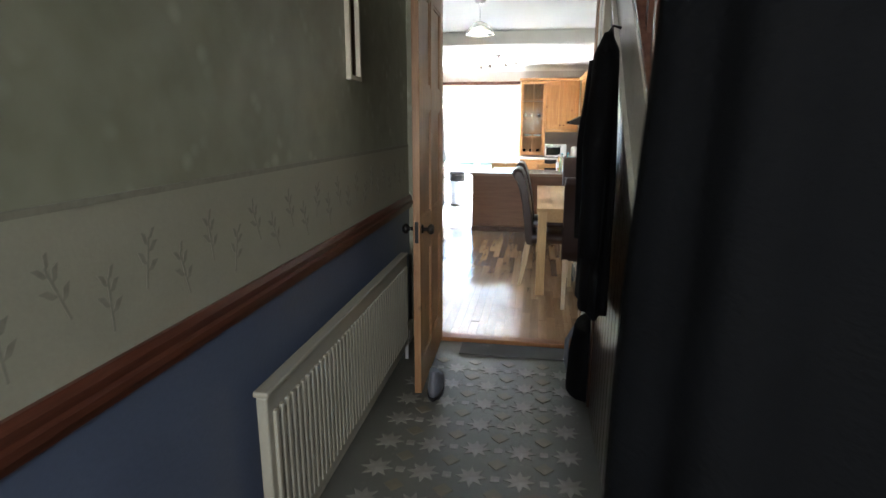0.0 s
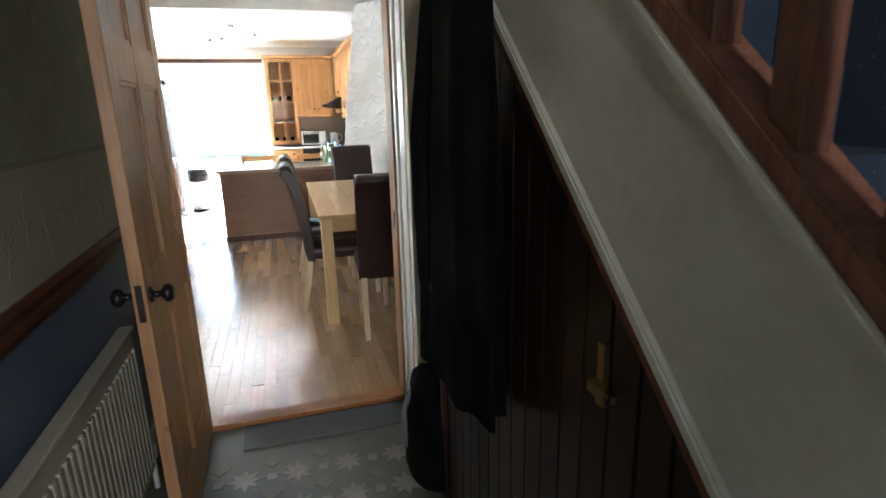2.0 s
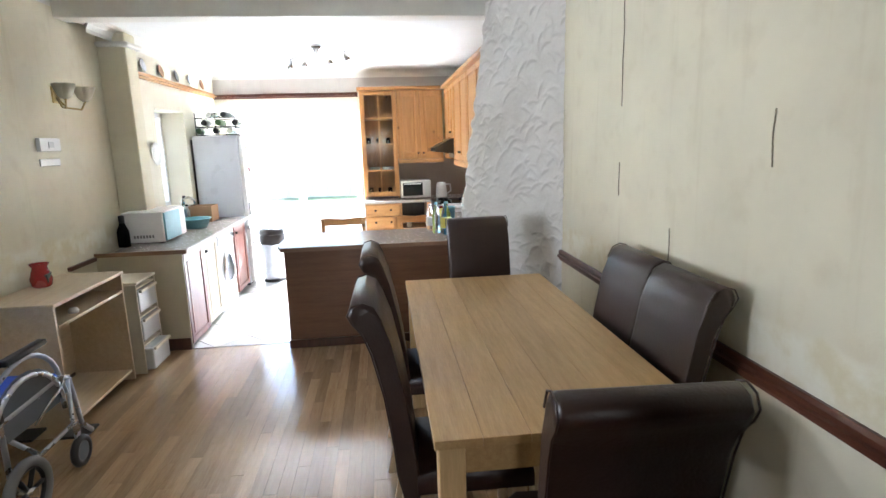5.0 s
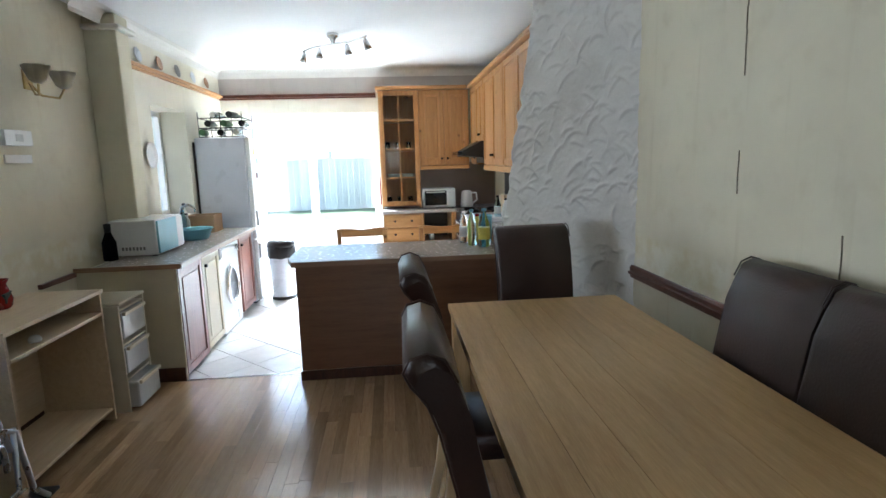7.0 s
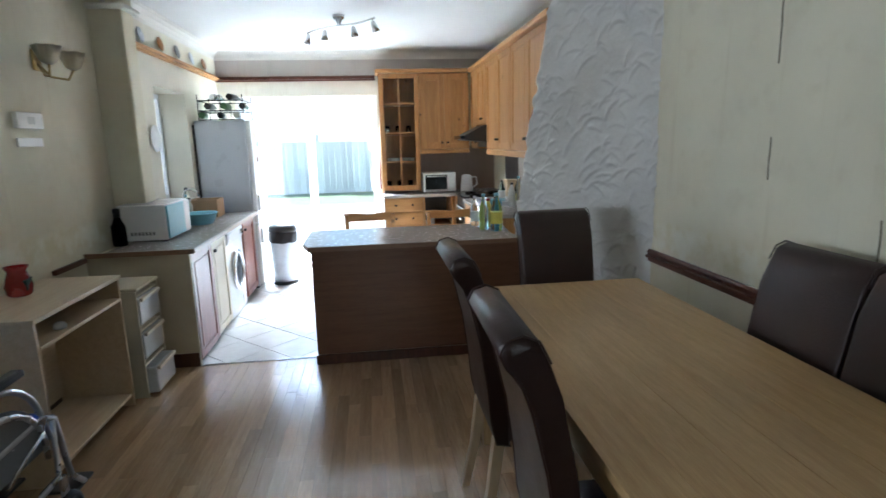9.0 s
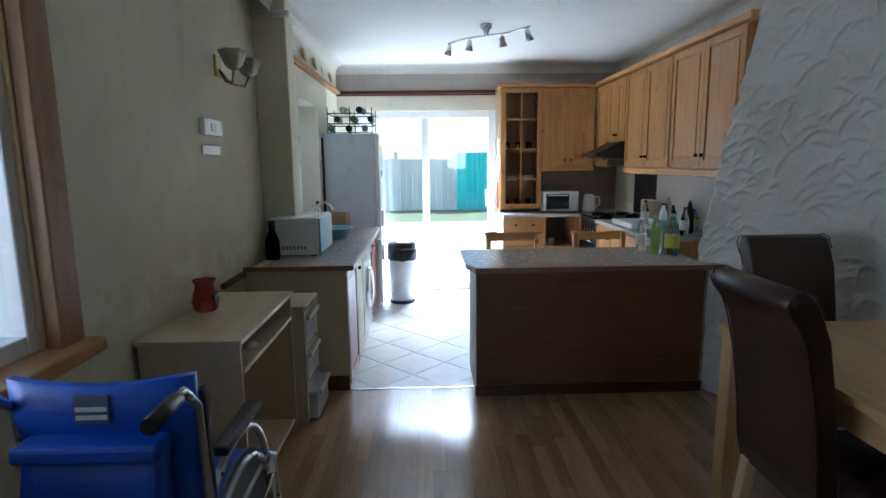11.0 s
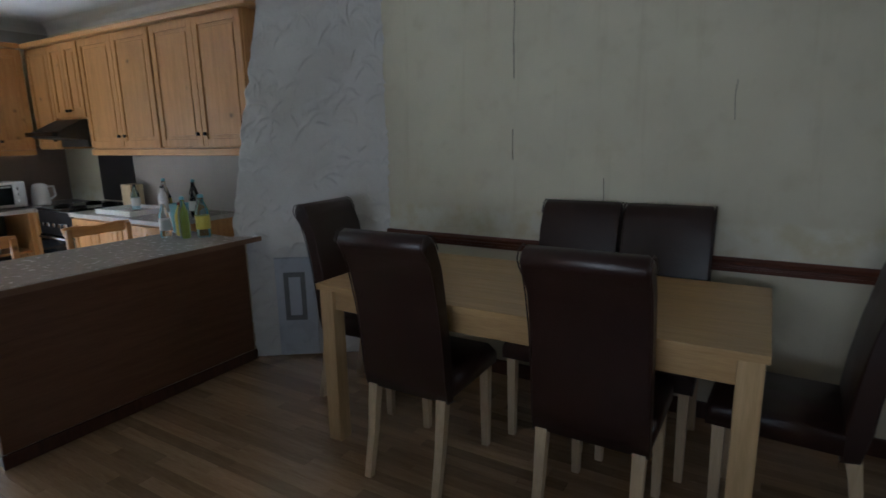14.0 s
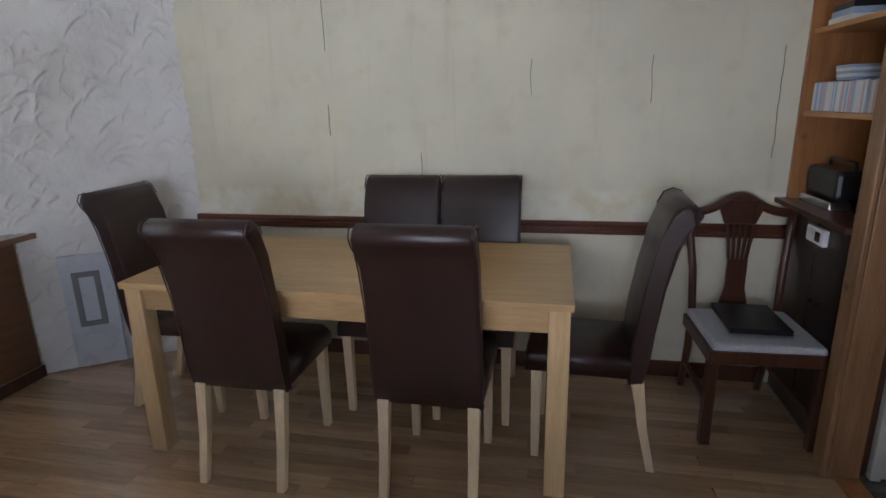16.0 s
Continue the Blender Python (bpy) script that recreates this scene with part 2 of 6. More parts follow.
M["plaster"] = plaster_mat()
M["cabinet_pane"] = pane_mat("cabinet glass", 0.006)
M["frosted"] = glass("frosted lamp glass", (0.95, 0.9, 0.78), 0.35)
M["clear"] = glass("clear glass")
M["bottle_blue"] = glass("pale blue plastic", (0.6, 0.85, 0.95), 0.1)
M["yellow"] = mat("yellow label", (0.7, 0.6, 0.1), 0.4)
M["teal"] = mat("teal painted boards", (0.05, 0.62, 0.6), 0.5)
M["cyan"] = mat("cyan plastic", (0.22, 0.5, 0.6), 0.35)
M["paper"] = mat("white card", (0.75, 0.75, 0.72), 0.7)
M["book_blue"] = mat("pale blue spine", (0.35, 0.45, 0.6), 0.4)
M["book_pink"] = mat("pale pink spine", (0.6, 0.42, 0.45), 0.4)
M["book_white"] = mat("white spine", (0.7, 0.7, 0.68), 0.4)
M["lace"] = mat("pale brocade", (0.55, 0.56, 0.58), 0.7, 0, 0.75, 60, 200, 0.5)
M["card"] = mat("cardboard", (0.5, 0.33, 0.19), 0.8)
M["green"] = mat("leaf green", (0.05, 0.12, 0.04), 0.5)
M["lawn"] = mat("patchy lawn", (0.3, 0.36, 0.2), 0.9, 0, 0.6, 3, 60)
M["paving"] = mat("pale paving", (0.62, 0.6, 0.57), 0.8, 0, 0.8, 3)
M["fence"] = wood("weathered fence board", (0.76, 0.75, 0.73), (0.86, 0.85, 0.83), 2, 0.8, False)
M["brickwork"] = mat("rendered house wall", (0.55, 0.5, 0.45), 0.85)
M["mirror"] = mat("mirror", (0.85, 0.86, 0.85), 0.03, 1.0, 0.98, relief=0)
M["threshold"] = mat("worn grey mat", (0.10, 0.10, 0.095), 0.9)


def hall_paper():
    """Embossed olive paper with leafy relief."""
    m, nt, b = base_mat("embossed olive wallpaper", 0.42)
    v = coords(nt)
    sw = noise_tex(nt, v, 9, 3, 0.4)
    vo = node(nt, "ShaderNodeTexVoronoi", Scale=13.0, Randomness=0.85)
    nt.links.new(v, vo.inputs["Vector"])
    leaf = ramp(nt, vo.outputs["Distance"], (1, 1, 1), (0, 0, 0), 0.12, 0.42)
    cl = ramp(nt, noise_tex(nt, v, 3.2, 2), (0, 0, 0), (1, 1, 1), 0.5, 0.62)
    pat = blend(nt, 1.0, leaf, cl, "MULTIPLY")
    col = blend(nt, pat, ramp(nt, sw, (0.25, 0.25, 0.17), (0.31, 0.31, 0.22)), (0.40, 0.40, 0.30))
    nt.links.new(col, b.inputs["Base Color"])
    bump(nt, b, pat, 0.35, 0.004)
    return m


def speckled(name, ground, dots, scale, rough=0.9):
    m, nt, b = base_mat(name, rough)
    v = coords(nt)
    vo = node(nt, "ShaderNodeTexVoronoi", Scale=scale)
    nt.links.new(v, vo.inputs["Vector"])
    d = ramp(nt, vo.outputs["Distance"], (1, 1, 1), (0, 0, 0), 0.12, 0.2)
    n = ramp(nt, noise_tex(nt, v, 4, 2), (0, 0, 0), (1, 1, 1), 0.42, 0.55)
    nt.links.new(blend(nt, blend(nt, 1.0, d, n, "MULTIPLY"), ground, dots), b.inputs["Base Color"])
    bump(nt, b, noise_tex(nt, v, 260, 2), 0.5, 0.004)
    return m


M["hall_paper"] = hall_paper()
M["hall_blue"] = mat("slate blue paint", (0.11, 0.135, 0.2), 0.4, 0, 0.85, 4, 60, 0.3)
M["border"] = mat("beige border paper", (0.40, 0.38, 0.28), 0.5, 0, 0.88, 8, 90, 0.2)
M["motif"] = mat("grey green leaf print", (0.31, 0.3, 0.225), 0.55, 0, 0.7, 30, 90, 0.2)
M["carpet"] = speckled("dark blue flowered carpet", (0.010, 0.018, 0.035), (0.05, 0.09, 0.11), 60)
M["hall_floor"] = speckled("grey green encaustic tile", (0.11, 0.11, 0.09), (0.17, 0.165, 0.13), 24, 0.4)
M["star"] = mat("worn ivory tile", (0.32, 0.315, 0.26), 0.3, 0, 0.5, 9, 50, 0.1)
M["ochre"] = mat("ochre tile", (0.19, 0.17, 0.11), 0.3, 0, 0.6, 9, 50, 0.1)
M["rad"] = mat("cream radiator enamel", (0.38, 0.36, 0.28), 0.35, 0, 0.85)


# ---- geometry helpers ----
ORIGIN = {}


def cube(bm, x0, x1, y0, y1, z0, z1, bev=0.0):
    vs = [bm.verts.new((x, y, z)) for x in (x0, x1) for y in (y0, y1) for z in (z0, z1)]
    fs = [bm.faces.new([vs[i] for i in f]) for f in ((0, 1, 3, 2), (4, 6, 7, 5), (0, 4, 5, 1), (2, 3, 7, 6), (0, 2, 6, 4), (1, 5, 7, 3))]
    if bev:
        es = list({e for f in fs for e in f.edges})
        bmesh.ops.bevel(bm, geom=es, offset=bev, segments=2, affect="EDGES", profile=0.5)
    return bm


def box(x0, x1, y0, y1, z0, z1, bev=0.0):
    return cube(bmesh.new(), x0, x1, y0, y1, z0, z1, bev)


def boxes(*lims, bev=0.0):
    bm = bmesh.new()
    for l in lims:
        cube(bm, *l, bev)
    return bm


def prism(points, axis, a, b, bev=0.0, bm=None):
    """A polygon in the plane across an axis, drawn out from a to b along it."""
    bm = bm or bmesh.new()

    def place(p, q):
        return {"x": (q, p[0], p[1]), "y": (p[0], q, p[1]), "z": (p[0], p[1], q)}[axis]
    lo = [bm.verts.new(place(p, a)) for p in points]
    hi = [bm.verts.new(place(p, b)) for p in points]
    n = len(points)
    fs = [bm.faces.new(lo[::-1]), bm.faces.new(hi)]
    fs += [bm.faces.new((lo[i], lo[(i + 1) % n], hi[(i + 1) % n], hi[i])) for i in range(n)]
    bmesh.ops.recalc_face_normals(bm, faces=fs)
    if bev:
        bmesh.ops.bevel(bm, geom=list({e for f in fs for e in f.edges}), offset=bev, segments=2, affect="EDGES")
    return bm


def rings(sections, bm=None, cap=True):
    """A skin over closed rings of points, each ring with the same count."""
    bm = bm or bmesh.new()
    rows = [[bm.verts.new(p) for p in s] for s in sections]
    n = len(rows[0])
    for r0, r1 in zip(rows, rows[1:]):
        for i in range(n):
            f = bm.faces.new((r0[i], r0[(i + 1) % n], r1[(i + 1) % n], r1[i]))
            f.smooth = True
    if cap:
        bm.faces.new(rows[0][::-1])
        bm.faces.new(rows[-1])
    return bm


def lathe(profile, at=(0, 0, 0), n=20, bm=None):
    return rings([[(at[0] + r * math.cos(2 * math.pi * i / n), at[1] + r * math.sin(2 * math.pi * i / n), at[2] + z) for i in range(n)] for r, z in profile], bm)


def tube(points, r, n=10, bm=None):
    """A round bar along a line of points."""
    pts = [Vector(p) for p in points]
    out = []
    side = None
    for i, p in enumerate(pts):
        d = (pts[min(i + 1, len(pts) - 1)] - pts[max(i - 1, 0)]).normalized()
        if side is None:
            side = d.orthogonal().normalized()
        side = (side - d * side.dot(d)).normalized()
        up = d.cross(side)
        out.append([p + r * (math.cos(2 * math.pi * k / n) * side + math.sin(2 * math.pi * k / n) * up) for k in range(n)])
    return rings(out, bm)


def torus(c, R, r, axis="x", n=28, k=8):
    bm = bmesh.new()
    rows = []
    for i in range(n):
        a = 2 * math.pi * i / n
        row = []
        for j in range(k):
            b = 2 * math.pi * j / k
            u, w = (R + r * math.cos(b)), r * math.sin(b)
            p = {"x": (w, u * math.cos(a), u * math.sin(a)), "y": (u * math.cos(a), w, u * math.sin(a)), "z": (u * math.cos(a), u * math.sin(a), w)}[axis]
            row.append(bm.verts.new(Vector(c) + Vector(p)))
        rows.append(row)
    for i in range(n):
        for j in range(k):
            bm.faces.new((rows[i][j], rows[(i + 1) % n][j], rows[(i + 1) % n][(j + 1) % k], rows[i][(j + 1) % k])).smooth = True
    bmesh.ops.recalc_face_normals(bm, faces=bm.faces)
    return bm


def thing(name, at, label, category, group="", rz=0.0, kind=""):
    """An Empty at the thing's base; its parts are given in the world's metres when rz is 0."""
    ob = new(name)
    ob.empty_display_size = 0.1
    ob.matrix_basis = pose(*at, 0, 0, rz)
    ORIGIN[ob.name] = Vector(at)
    return tagged(ob, label, category, group, kind)


def local_thing(name, label, category, group=""):
    """A thing whose parts are given about its own base."""
    return tagged(new(name), label, category, group)


def mesh_object(name, bm, material):
    me = bpy.data.meshes.new(name)
    bm.to_mesh(me)
    bm.free()
    me.materials.append(material)
    return new(name, me)


def part(name, bm, material, parent, label=""):
    root = parent
    while root.parent:
        root = root.parent
    o = ORIGIN.get(root.name)
    if o:
        bmesh.ops.translate(bm, verts=bm.verts, vec=-o)
    ob = mesh_object(name, bm, material)
    ob.parent = parent
    return tagged(ob, label)


def solid(name, bm, material, label, category, group="", kind=""):
    return tagged(mesh_object(name, bm, material), label, category, group, kind)


def structure(name, bm, material, label, category="wall"):
    return solid(name, bm, material, label, category, kind="structure")


# ---- the shell ----
XL, XR, YB, YD = -2.1, 1.41, 11.32, 3.96
XK = -1.97
H_ROOM, H_KIT, H_HALL = 2.76, 2.62, 2.6
floor = structure("floor", box(XL - 0.2, XR + 0.2, YD - 0.05, 8.1, -0.08, -0.012), M["plank"], "oak laminate floor of the dining room", "floor")
kitchen_floor = structure("floor_kitchen", box(XL - 0.2, XR + 0.2, 8.1, YB + 0.3, -0.08, -0.006), M["grout"], "pale tiled kitchen floor laid diagonally with dark joints", "floor")
hall_floor = structure("floor_hall", box(-0.75, 1.6, -1.4, YD - 0.05, -0.08, -0.02), M["hall_floor"], "worn grey-green patterned hall floor tiles", "floor")

WY0, WY1, WZ0, WZ1 = 4.55, 6.34, 0.92, 2.2
KY0, KY1, KZ0, KZ1 = 9.29, 10.09, 1.02, 2.035
structure("wall_west", boxes((XL - 0.28, XL, YD - 0.1, WY0, 0, H_ROOM), (XL - 0.28, XL, WY1, 8.7, 0, H_ROOM), (XL - 0.28, XL, WY0, WY1, 0, WZ0), (XL - 0.28, XL, WY0, WY1, WZ1, H_ROOM)), M["room_wall"], "aged cream painted wall with damp stains")
structure("wall_west_kitchen", boxes((XL - 0.28, XK, 8.7, KY0, 0, H_ROOM), (XL - 0.28, XK, KY1, YB, 0, H_ROOM), (XL - 0.28, XK, KY0, KY1, 0, KZ0), (XL - 0.28, XK, KY0, KY1, KZ1, H_ROOM)), M["kitchen_wall"], "cream painted kitchen wall")
structure("wall_pier", box(XL + 0.002, -1.87, 8.6, 8.8, 0, H_KIT - 0.02, 0.01), M["room_wall"], "cream painted pier between dining room and kitchen")
structure("wall_east", box(XR, XR + 0.2, 3.5, YB, 0, H_ROOM), M["room_wall"], "stained cream wall with peeling paper above the dado rail")
PX0, PX1, PZ1 = -1.78, -0.08, 2.1
structure("wall_north", boxes((XL - 0.28, PX0, YB, YB + 0.28, 0, H_ROOM), (PX1, XR + 0.2, YB, YB + 0.28, 0, H_ROOM), (PX0, PX1, YB, YB + 0.28, PZ1, H_ROOM)), M["kitchen_wall"], "kitchen end wall above the patio doors")
structure("wall_north_paper", box(XK, XR, YB - 0.004, YB, 2.33, H_KIT), M["grey_wall"], "grey-brown paper band above the plate rail")
DX0, DX1, DH = -0.39, 0.615, 2.34
structure("wall_south", boxes((XL - 0.28, DX0 - 0.03, YD - 0.1, YD, 0, H_ROOM), (DX1 + 0.03, 0.7, YD - 0.1, YD, 0, H_ROOM), (DX0 - 0.03, DX1 + 0.03, YD - 0.1, YD, DH + 0.03, H_ROOM)), M["room_wall"], "cream wall with the door to the hall")
structure("wall_alcove", boxes((0.62, XR, 3.5, 3.56, 0, H_ROOM), (0.66, 0.7, 3.56, YD - 0.1, 0, H_ROOM)), M["room_wall"], "cream alcove wall behind the bookcase")
structure("ceiling_dining", box(XL - 0.28, XR + 0.2, 3.4, 8.05, H_ROOM, H_ROOM + 0.1), M["ceiling"], "white painted ceiling", "ceiling")
structure("ceiling_kitchen", box(XL - 0.28, XR + 0.2, 8.05, YB + 0.3, H_KIT, H_ROOM + 0.1), M["ceiling"], "white textured kitchen ceiling", "ceiling")
structure("trim_beam", box(XL, XR, 8.02, 8.2, 2.585, H_ROOM, 0.01), M["coving"], "off-white ceiling beam", "beam")


def cove(name, a, b, inward, z, r=0.1):
    """A concave coving along a wall's top."""
    d = (Vector(b) - Vector(a))
    n = Vector(inward)
    prof = [(0, 0), (0, -r)] + [(r - r * math.cos(t), -r + r * math.sin(t)) for t in (0.3, 0.7, 1.1, 1.45)] + [(r, 0)]
    secs = [[Vector((*p, z)) + n * u + Vector((0, 0, w)) for u, w in prof] for p in (a, b)]
    bm = rings([[tuple(v) for v in s] for s in secs])
    bmesh.ops.recalc_face_normals(bm, faces=bm.faces)
    for f in bm.faces:
        f.smooth = False
    structure(name, bm, M["coving"], "off-white plaster coving", "coving")


cove("trim_coving", (XK, 8.2), (XK, YB - 0.004), (1, 0, 0), H_KIT - 0.001)
cove("trim_coving", (XK, YB - 0.005), (XR, YB - 0.005), (0, -1, 0), H_KIT - 0.001)
cove("trim_coving", (XR, 8.2), (XR, YB), (-1, 0, 0), H_KIT - 0.001)
cove("trim_coving", (XL, YD), (XL, 8.02), (1, 0, 0), H_ROOM - 0.001)
cove("trim_coving", (XR, YD), (XR, 8.02), (-1, 0, 0), H_ROOM - 0.001)
structure("trim_pier_cap", box(XL + 0.003, -1.83, 8.56, 8.84, H_KIT - 0.14, H_KIT - 0.1, 0.015), M["coving"], "plaster cap of the pier", "coving")


def rail(name, profile, a, b, material, label):
    """A moulded rail along y or x; profile: outward, up."""
    (x0, y0), (x1, y1), n = a, b, Vector((b[1] - a[1], a[0] - b[0])).normalized()
    bm = rings([[(x + n.x * u, y + n.y * u, w) for u, w in profile] for x, y in (a, b)])
    bmesh.ops.recalc_face_normals(bm, faces=bm.faces)
    for f in bm.faces:
        f.smooth = False
    return structure(name, bm, material, label, "rail")


def dado_profile(z, h=0.07, d=0.03):
    return [(0, z), (d * 0.5, z), (d * 0.55, z + h * 0.25), (d, z + h * 0.3), (d, z + h * 0.5), (d * 0.6, z + h * 0.55), (d * 0.7, z + h * 0.8), (d * 0.4, z + h), (0, z + h)]


rail("trim_dado", dado_profile(0.8), (XR, 7.22), (XR, 3.93), M["dark_rail"], "brown moulded wooden dado rail")
structure("baseboard_east", box(XR - 0.018, XR, 3.95, 7.25, 0, 0.09, 0.004), M["mahogany"], "dark brown skirting board", "skirting")
structure("baseboard_west", box(XL, XL + 0.018, YD, 8.1, 0, 0.09, 0.004), M["mahogany"], "dark brown skirting board", "skirting")

# corner chimney breast: a leaning, tapering face set across the corner
BR = [(0.815, 8.05), (1.41, 7.205)]


def breast():
    """The rendered face, built up of overlapping crescent trowel strokes with a sharp lower lip."""
    rng = random.Random(12)
    nx, nz = 210, 330
    wide = 1.03
    u, z = np.meshgrid(np.linspace(0, 1, nx + 1), np.linspace(0, H_KIT, nz + 1))
    w = u * wide
    lift = np.zeros_like(w)
    for _ in range(400):
        cu, cz = rng.uniform(-0.05, wide + 0.05), rng.uniform(-0.05, H_KIT + 0.05)
        a = radians(rng.gauss(18, 38))
        long, bend, high, tail = rng.uniform(0.03, 0.095), rng.uniform(2.0, 6.0), rng.uniform(0.005, 0.016), rng.uniform(0.012, 0.045)
        p = (w - cu) * math.cos(a) + (z - cz) * math.sin(a)
        q = -(w - cu) * math.sin(a) + (z - cz) * math.cos(a) + bend * p * p
        lip = np.where(q > 0, np.exp(-np.maximum(q, 0) / tail), np.clip(1 + q / 0.006, 0, 1))
        lift = np.maximum(lift, high * lip * np.exp(-((p / long) ** 4)))
    f = np.where(z < 0.85, 0.0, (np.maximum(z - 0.85, 0) / 1.75) ** 1.15)
    ax, ay = 0.815 + 0.2 * f, 8.05 - 0.285 * f
    px, py = ax + (1.42 - ax) * u, ay + (7.195 - ay) * u
    bm = bmesh.new()
    grid = []
    for j in range(nz + 1):
        row = []
        for i in range(nx + 1):
            d = lift[j, i] + 0.006 * noise.noise((w[j, i] * 4, z[j, i] * 4, 0.7)) + 0.0015 * noise.noise((w[j, i] * 40, z[j, i] * 40, 2.0))
            edge = max(0.0, 1 - i / 5) * 0.022 * noise.noise((0.5, z[j, i] * 14, 3.0))
            row.append(bm.verts.new((px[j, i] - 0.817 * d + edge, py[j, i] - 0.576 * d, z[j, i])))
        grid.append(row)
    for j in range(nz):
        for i in range(nx):
            bm.faces.new((grid[j][i], grid[j][i + 1], grid[j + 1][i + 1], grid[j + 1][i])).smooth = True
    # the side that returns to the wall behind
    back = [bm.verts.new((XR, 8.17 - 0.1 * (r[0].co.z / H_KIT), r[0].co.z)) for r in grid]
    for j in range(nz):
        bm.faces.new((back[j], grid[j][0], grid[j + 1][0], back[j + 1]))
    return structure("wall_chimney_breast", bm, M["plaster"], "rough trowelled white plaster chimney breast across the corner", "chimney breast")


breast()


# ---- hall shell ----
HX = -0.6
SX = 0.62
# thin sheet over the cream wall; its darker olive stands in for shade
structure("wall_hall_end_shade", box(HX, DX0 - 0.031, YD - 0.104, YD - 0.1, 0, H_HALL), M["hall_paper"], "olive wallpaper sheet darkening the shaded wall beside the door")
structure("wall_hall_west", box(HX - 0.12, HX, -1.4, YD - 0.1, 0, H_HALL), M["hall_paper"], "embossed olive wallpaper on the hall wall")
structure("wall_hall_dado", box(HX, HX + 0.003, -1.4, YD - 0.1, 0, 0.985), M["hall_blue"], "slate blue painted lower hall wall")
structure("trim_border", box(HX, HX + 0.003, -1.4, YD - 0.1, 1.045, 1.385), M["border"], "beige wallpaper border with leaf sprigs", "border")
structure("trim_border_edge", box(HX, HX + 0.006, -1.4, YD - 0.1, 1.385, 1.4), M["motif"], "thin curled edge of the wallpaper border", "border")
rail("trim_hall_dado", dado_profile(0.965, 0.09, 0.035), (HX, -1.4), (HX, YD - 0.1), M["dark_rail"], "dark red moulded dado rail in the hall")
structure("baseboard_hall", box(HX, HX + 0.02, -1.4, YD - 0.1, -0.02, 0.14, 0.004), M["white_gloss"], "yellowed white skirting board", "skirting")
structure("wall_hall_east", box(1.5, 1.6, -1.4, YD - 0.4, 0, 4.2), M["carpet"], "dark blue flowered paper beside the stairs")
structure("wall_hall_back", boxes((HX - 0.12, -0.35, -1.5, -1.4, 0, 4.2), (0.55, 0.75, -1.5, -1.4, 0, 4.2), (1.45, 1.6, -1.5, -1.4, 0, 4.2), (0.75, 1.45, -1.5, -1.4, 0, 2.7), (0.75, 1.45, -1.5, -1.4, 3.8, 4.2), (-0.35, 0.55, -1.5, -1.4, 0, 0.9), (-0.35, 0.55, -1.5, -1.4, 2.1, 4.2)), M["hall_paper"], "plain hall end wall")
structure("ceiling_hall", box(HX - 0.12, SX, -1.5, YD - 0.1, H_HALL, H_HALL + 0.1), M["ceiling"], "hall ceiling", "ceiling")
structure("ceiling_stairs", box(SX, 1.6, -1.5, YD - 0.1, 4.2, 4.3), M["ceiling"], "ceiling over the stairs", "ceiling")
structure("wall_stairwell", boxes((SX - 0.05, SX, -1.5, YD - 0.1, H_HALL, 4.2), (0.62, 1.5, YD - 0.15, YD - 0.1, H_ROOM, 4.2)), M["hall_paper"], "wall above the hall ceiling")


def sprig():
    """A small printed sprig: stem and leaves, a card-thin relief on the border."""
    bm = bmesh.new()
    cube(bm, 0, 0.0006, -0.003, 0.003, -0.07, 0.05)
    for s, z, l in ((1, -0.03, 0.035), (-1, -0.015, 0.035), (1, 0.015, 0.03), (-1, 0.03, 0.026), (1, 0.045, 0.02)):
        prism([(0, z), (s * l * 0.5, z + 0.004), (s * l, z + 0.03), (s * l * 0.45, z + 0.026)], "x", 0, 0.0006, bm=bm)
    return bm


border_parent = bpy.data.objects["trim_border"]
sp = mesh_object("leaf_sprig", sprig(), M["motif"])
sp.parent = border_parent
sp.location = (HX + 0.003, -0.4, 1.2)
for i in range(1, 34):
    o = sp.copy()
    scene.collection.objects.link(o)
    o.location = (HX + 0.003, -0.4 + 0.125 * i, 1.2 + (0.04 if i % 2 else -0.02))
    o.rotation_euler = (radians(random.uniform(-25, 25)), 0, 0)


# ---- patio doors and windows ----
def window_unit(name, axis, at, lo, hi, z0, z1, mullions, fw=0.07, label="", handle=None):
    """A white frame with panes; axis is the way across the opening."""
    def b(u0, u1, d0, d1, w0, w1, bev=0.006):
        return box(u0, u1, at + d0, at + d1, w0, w1, bev) if axis == "x" else box(at + d0, at + d1, u0, u1, w0, w1, bev)
    t = thing(name, ((lo + hi) / 2, at, z0) if axis == "x" else (at, (lo + hi) / 2, z0), label, "window", kind="structure")
    for u0, u1 in ((lo, lo + fw), (hi - fw, hi)):
        part("window_frame", b(u0, u1, 0, 0.09, z0, z1), M["upvc"], t)
    for w0, w1 in ((z0, z0 + fw), (z1 - fw, z1)):
        part("window_frame", b(lo + fw, hi - fw, 0.002, 0.088, w0, w1), M["upvc"], t)
    edges = [lo + fw] + list(mullions) + [hi - fw]
    for m_ in mullions:
        part("mullion", b(m_ - 0.045, m_ + 0.045, 0.004, 0.086, z0 + fw, z1 - fw), M["upvc"], t)
    for e0, e1 in zip(edges, edges[1:]):
        p = part("pane", b(e0, e1, 0.04, 0.046, z0 + fw, z1 - fw, 0), M["pane"], t)
        p.visible_shadow = False
    return t


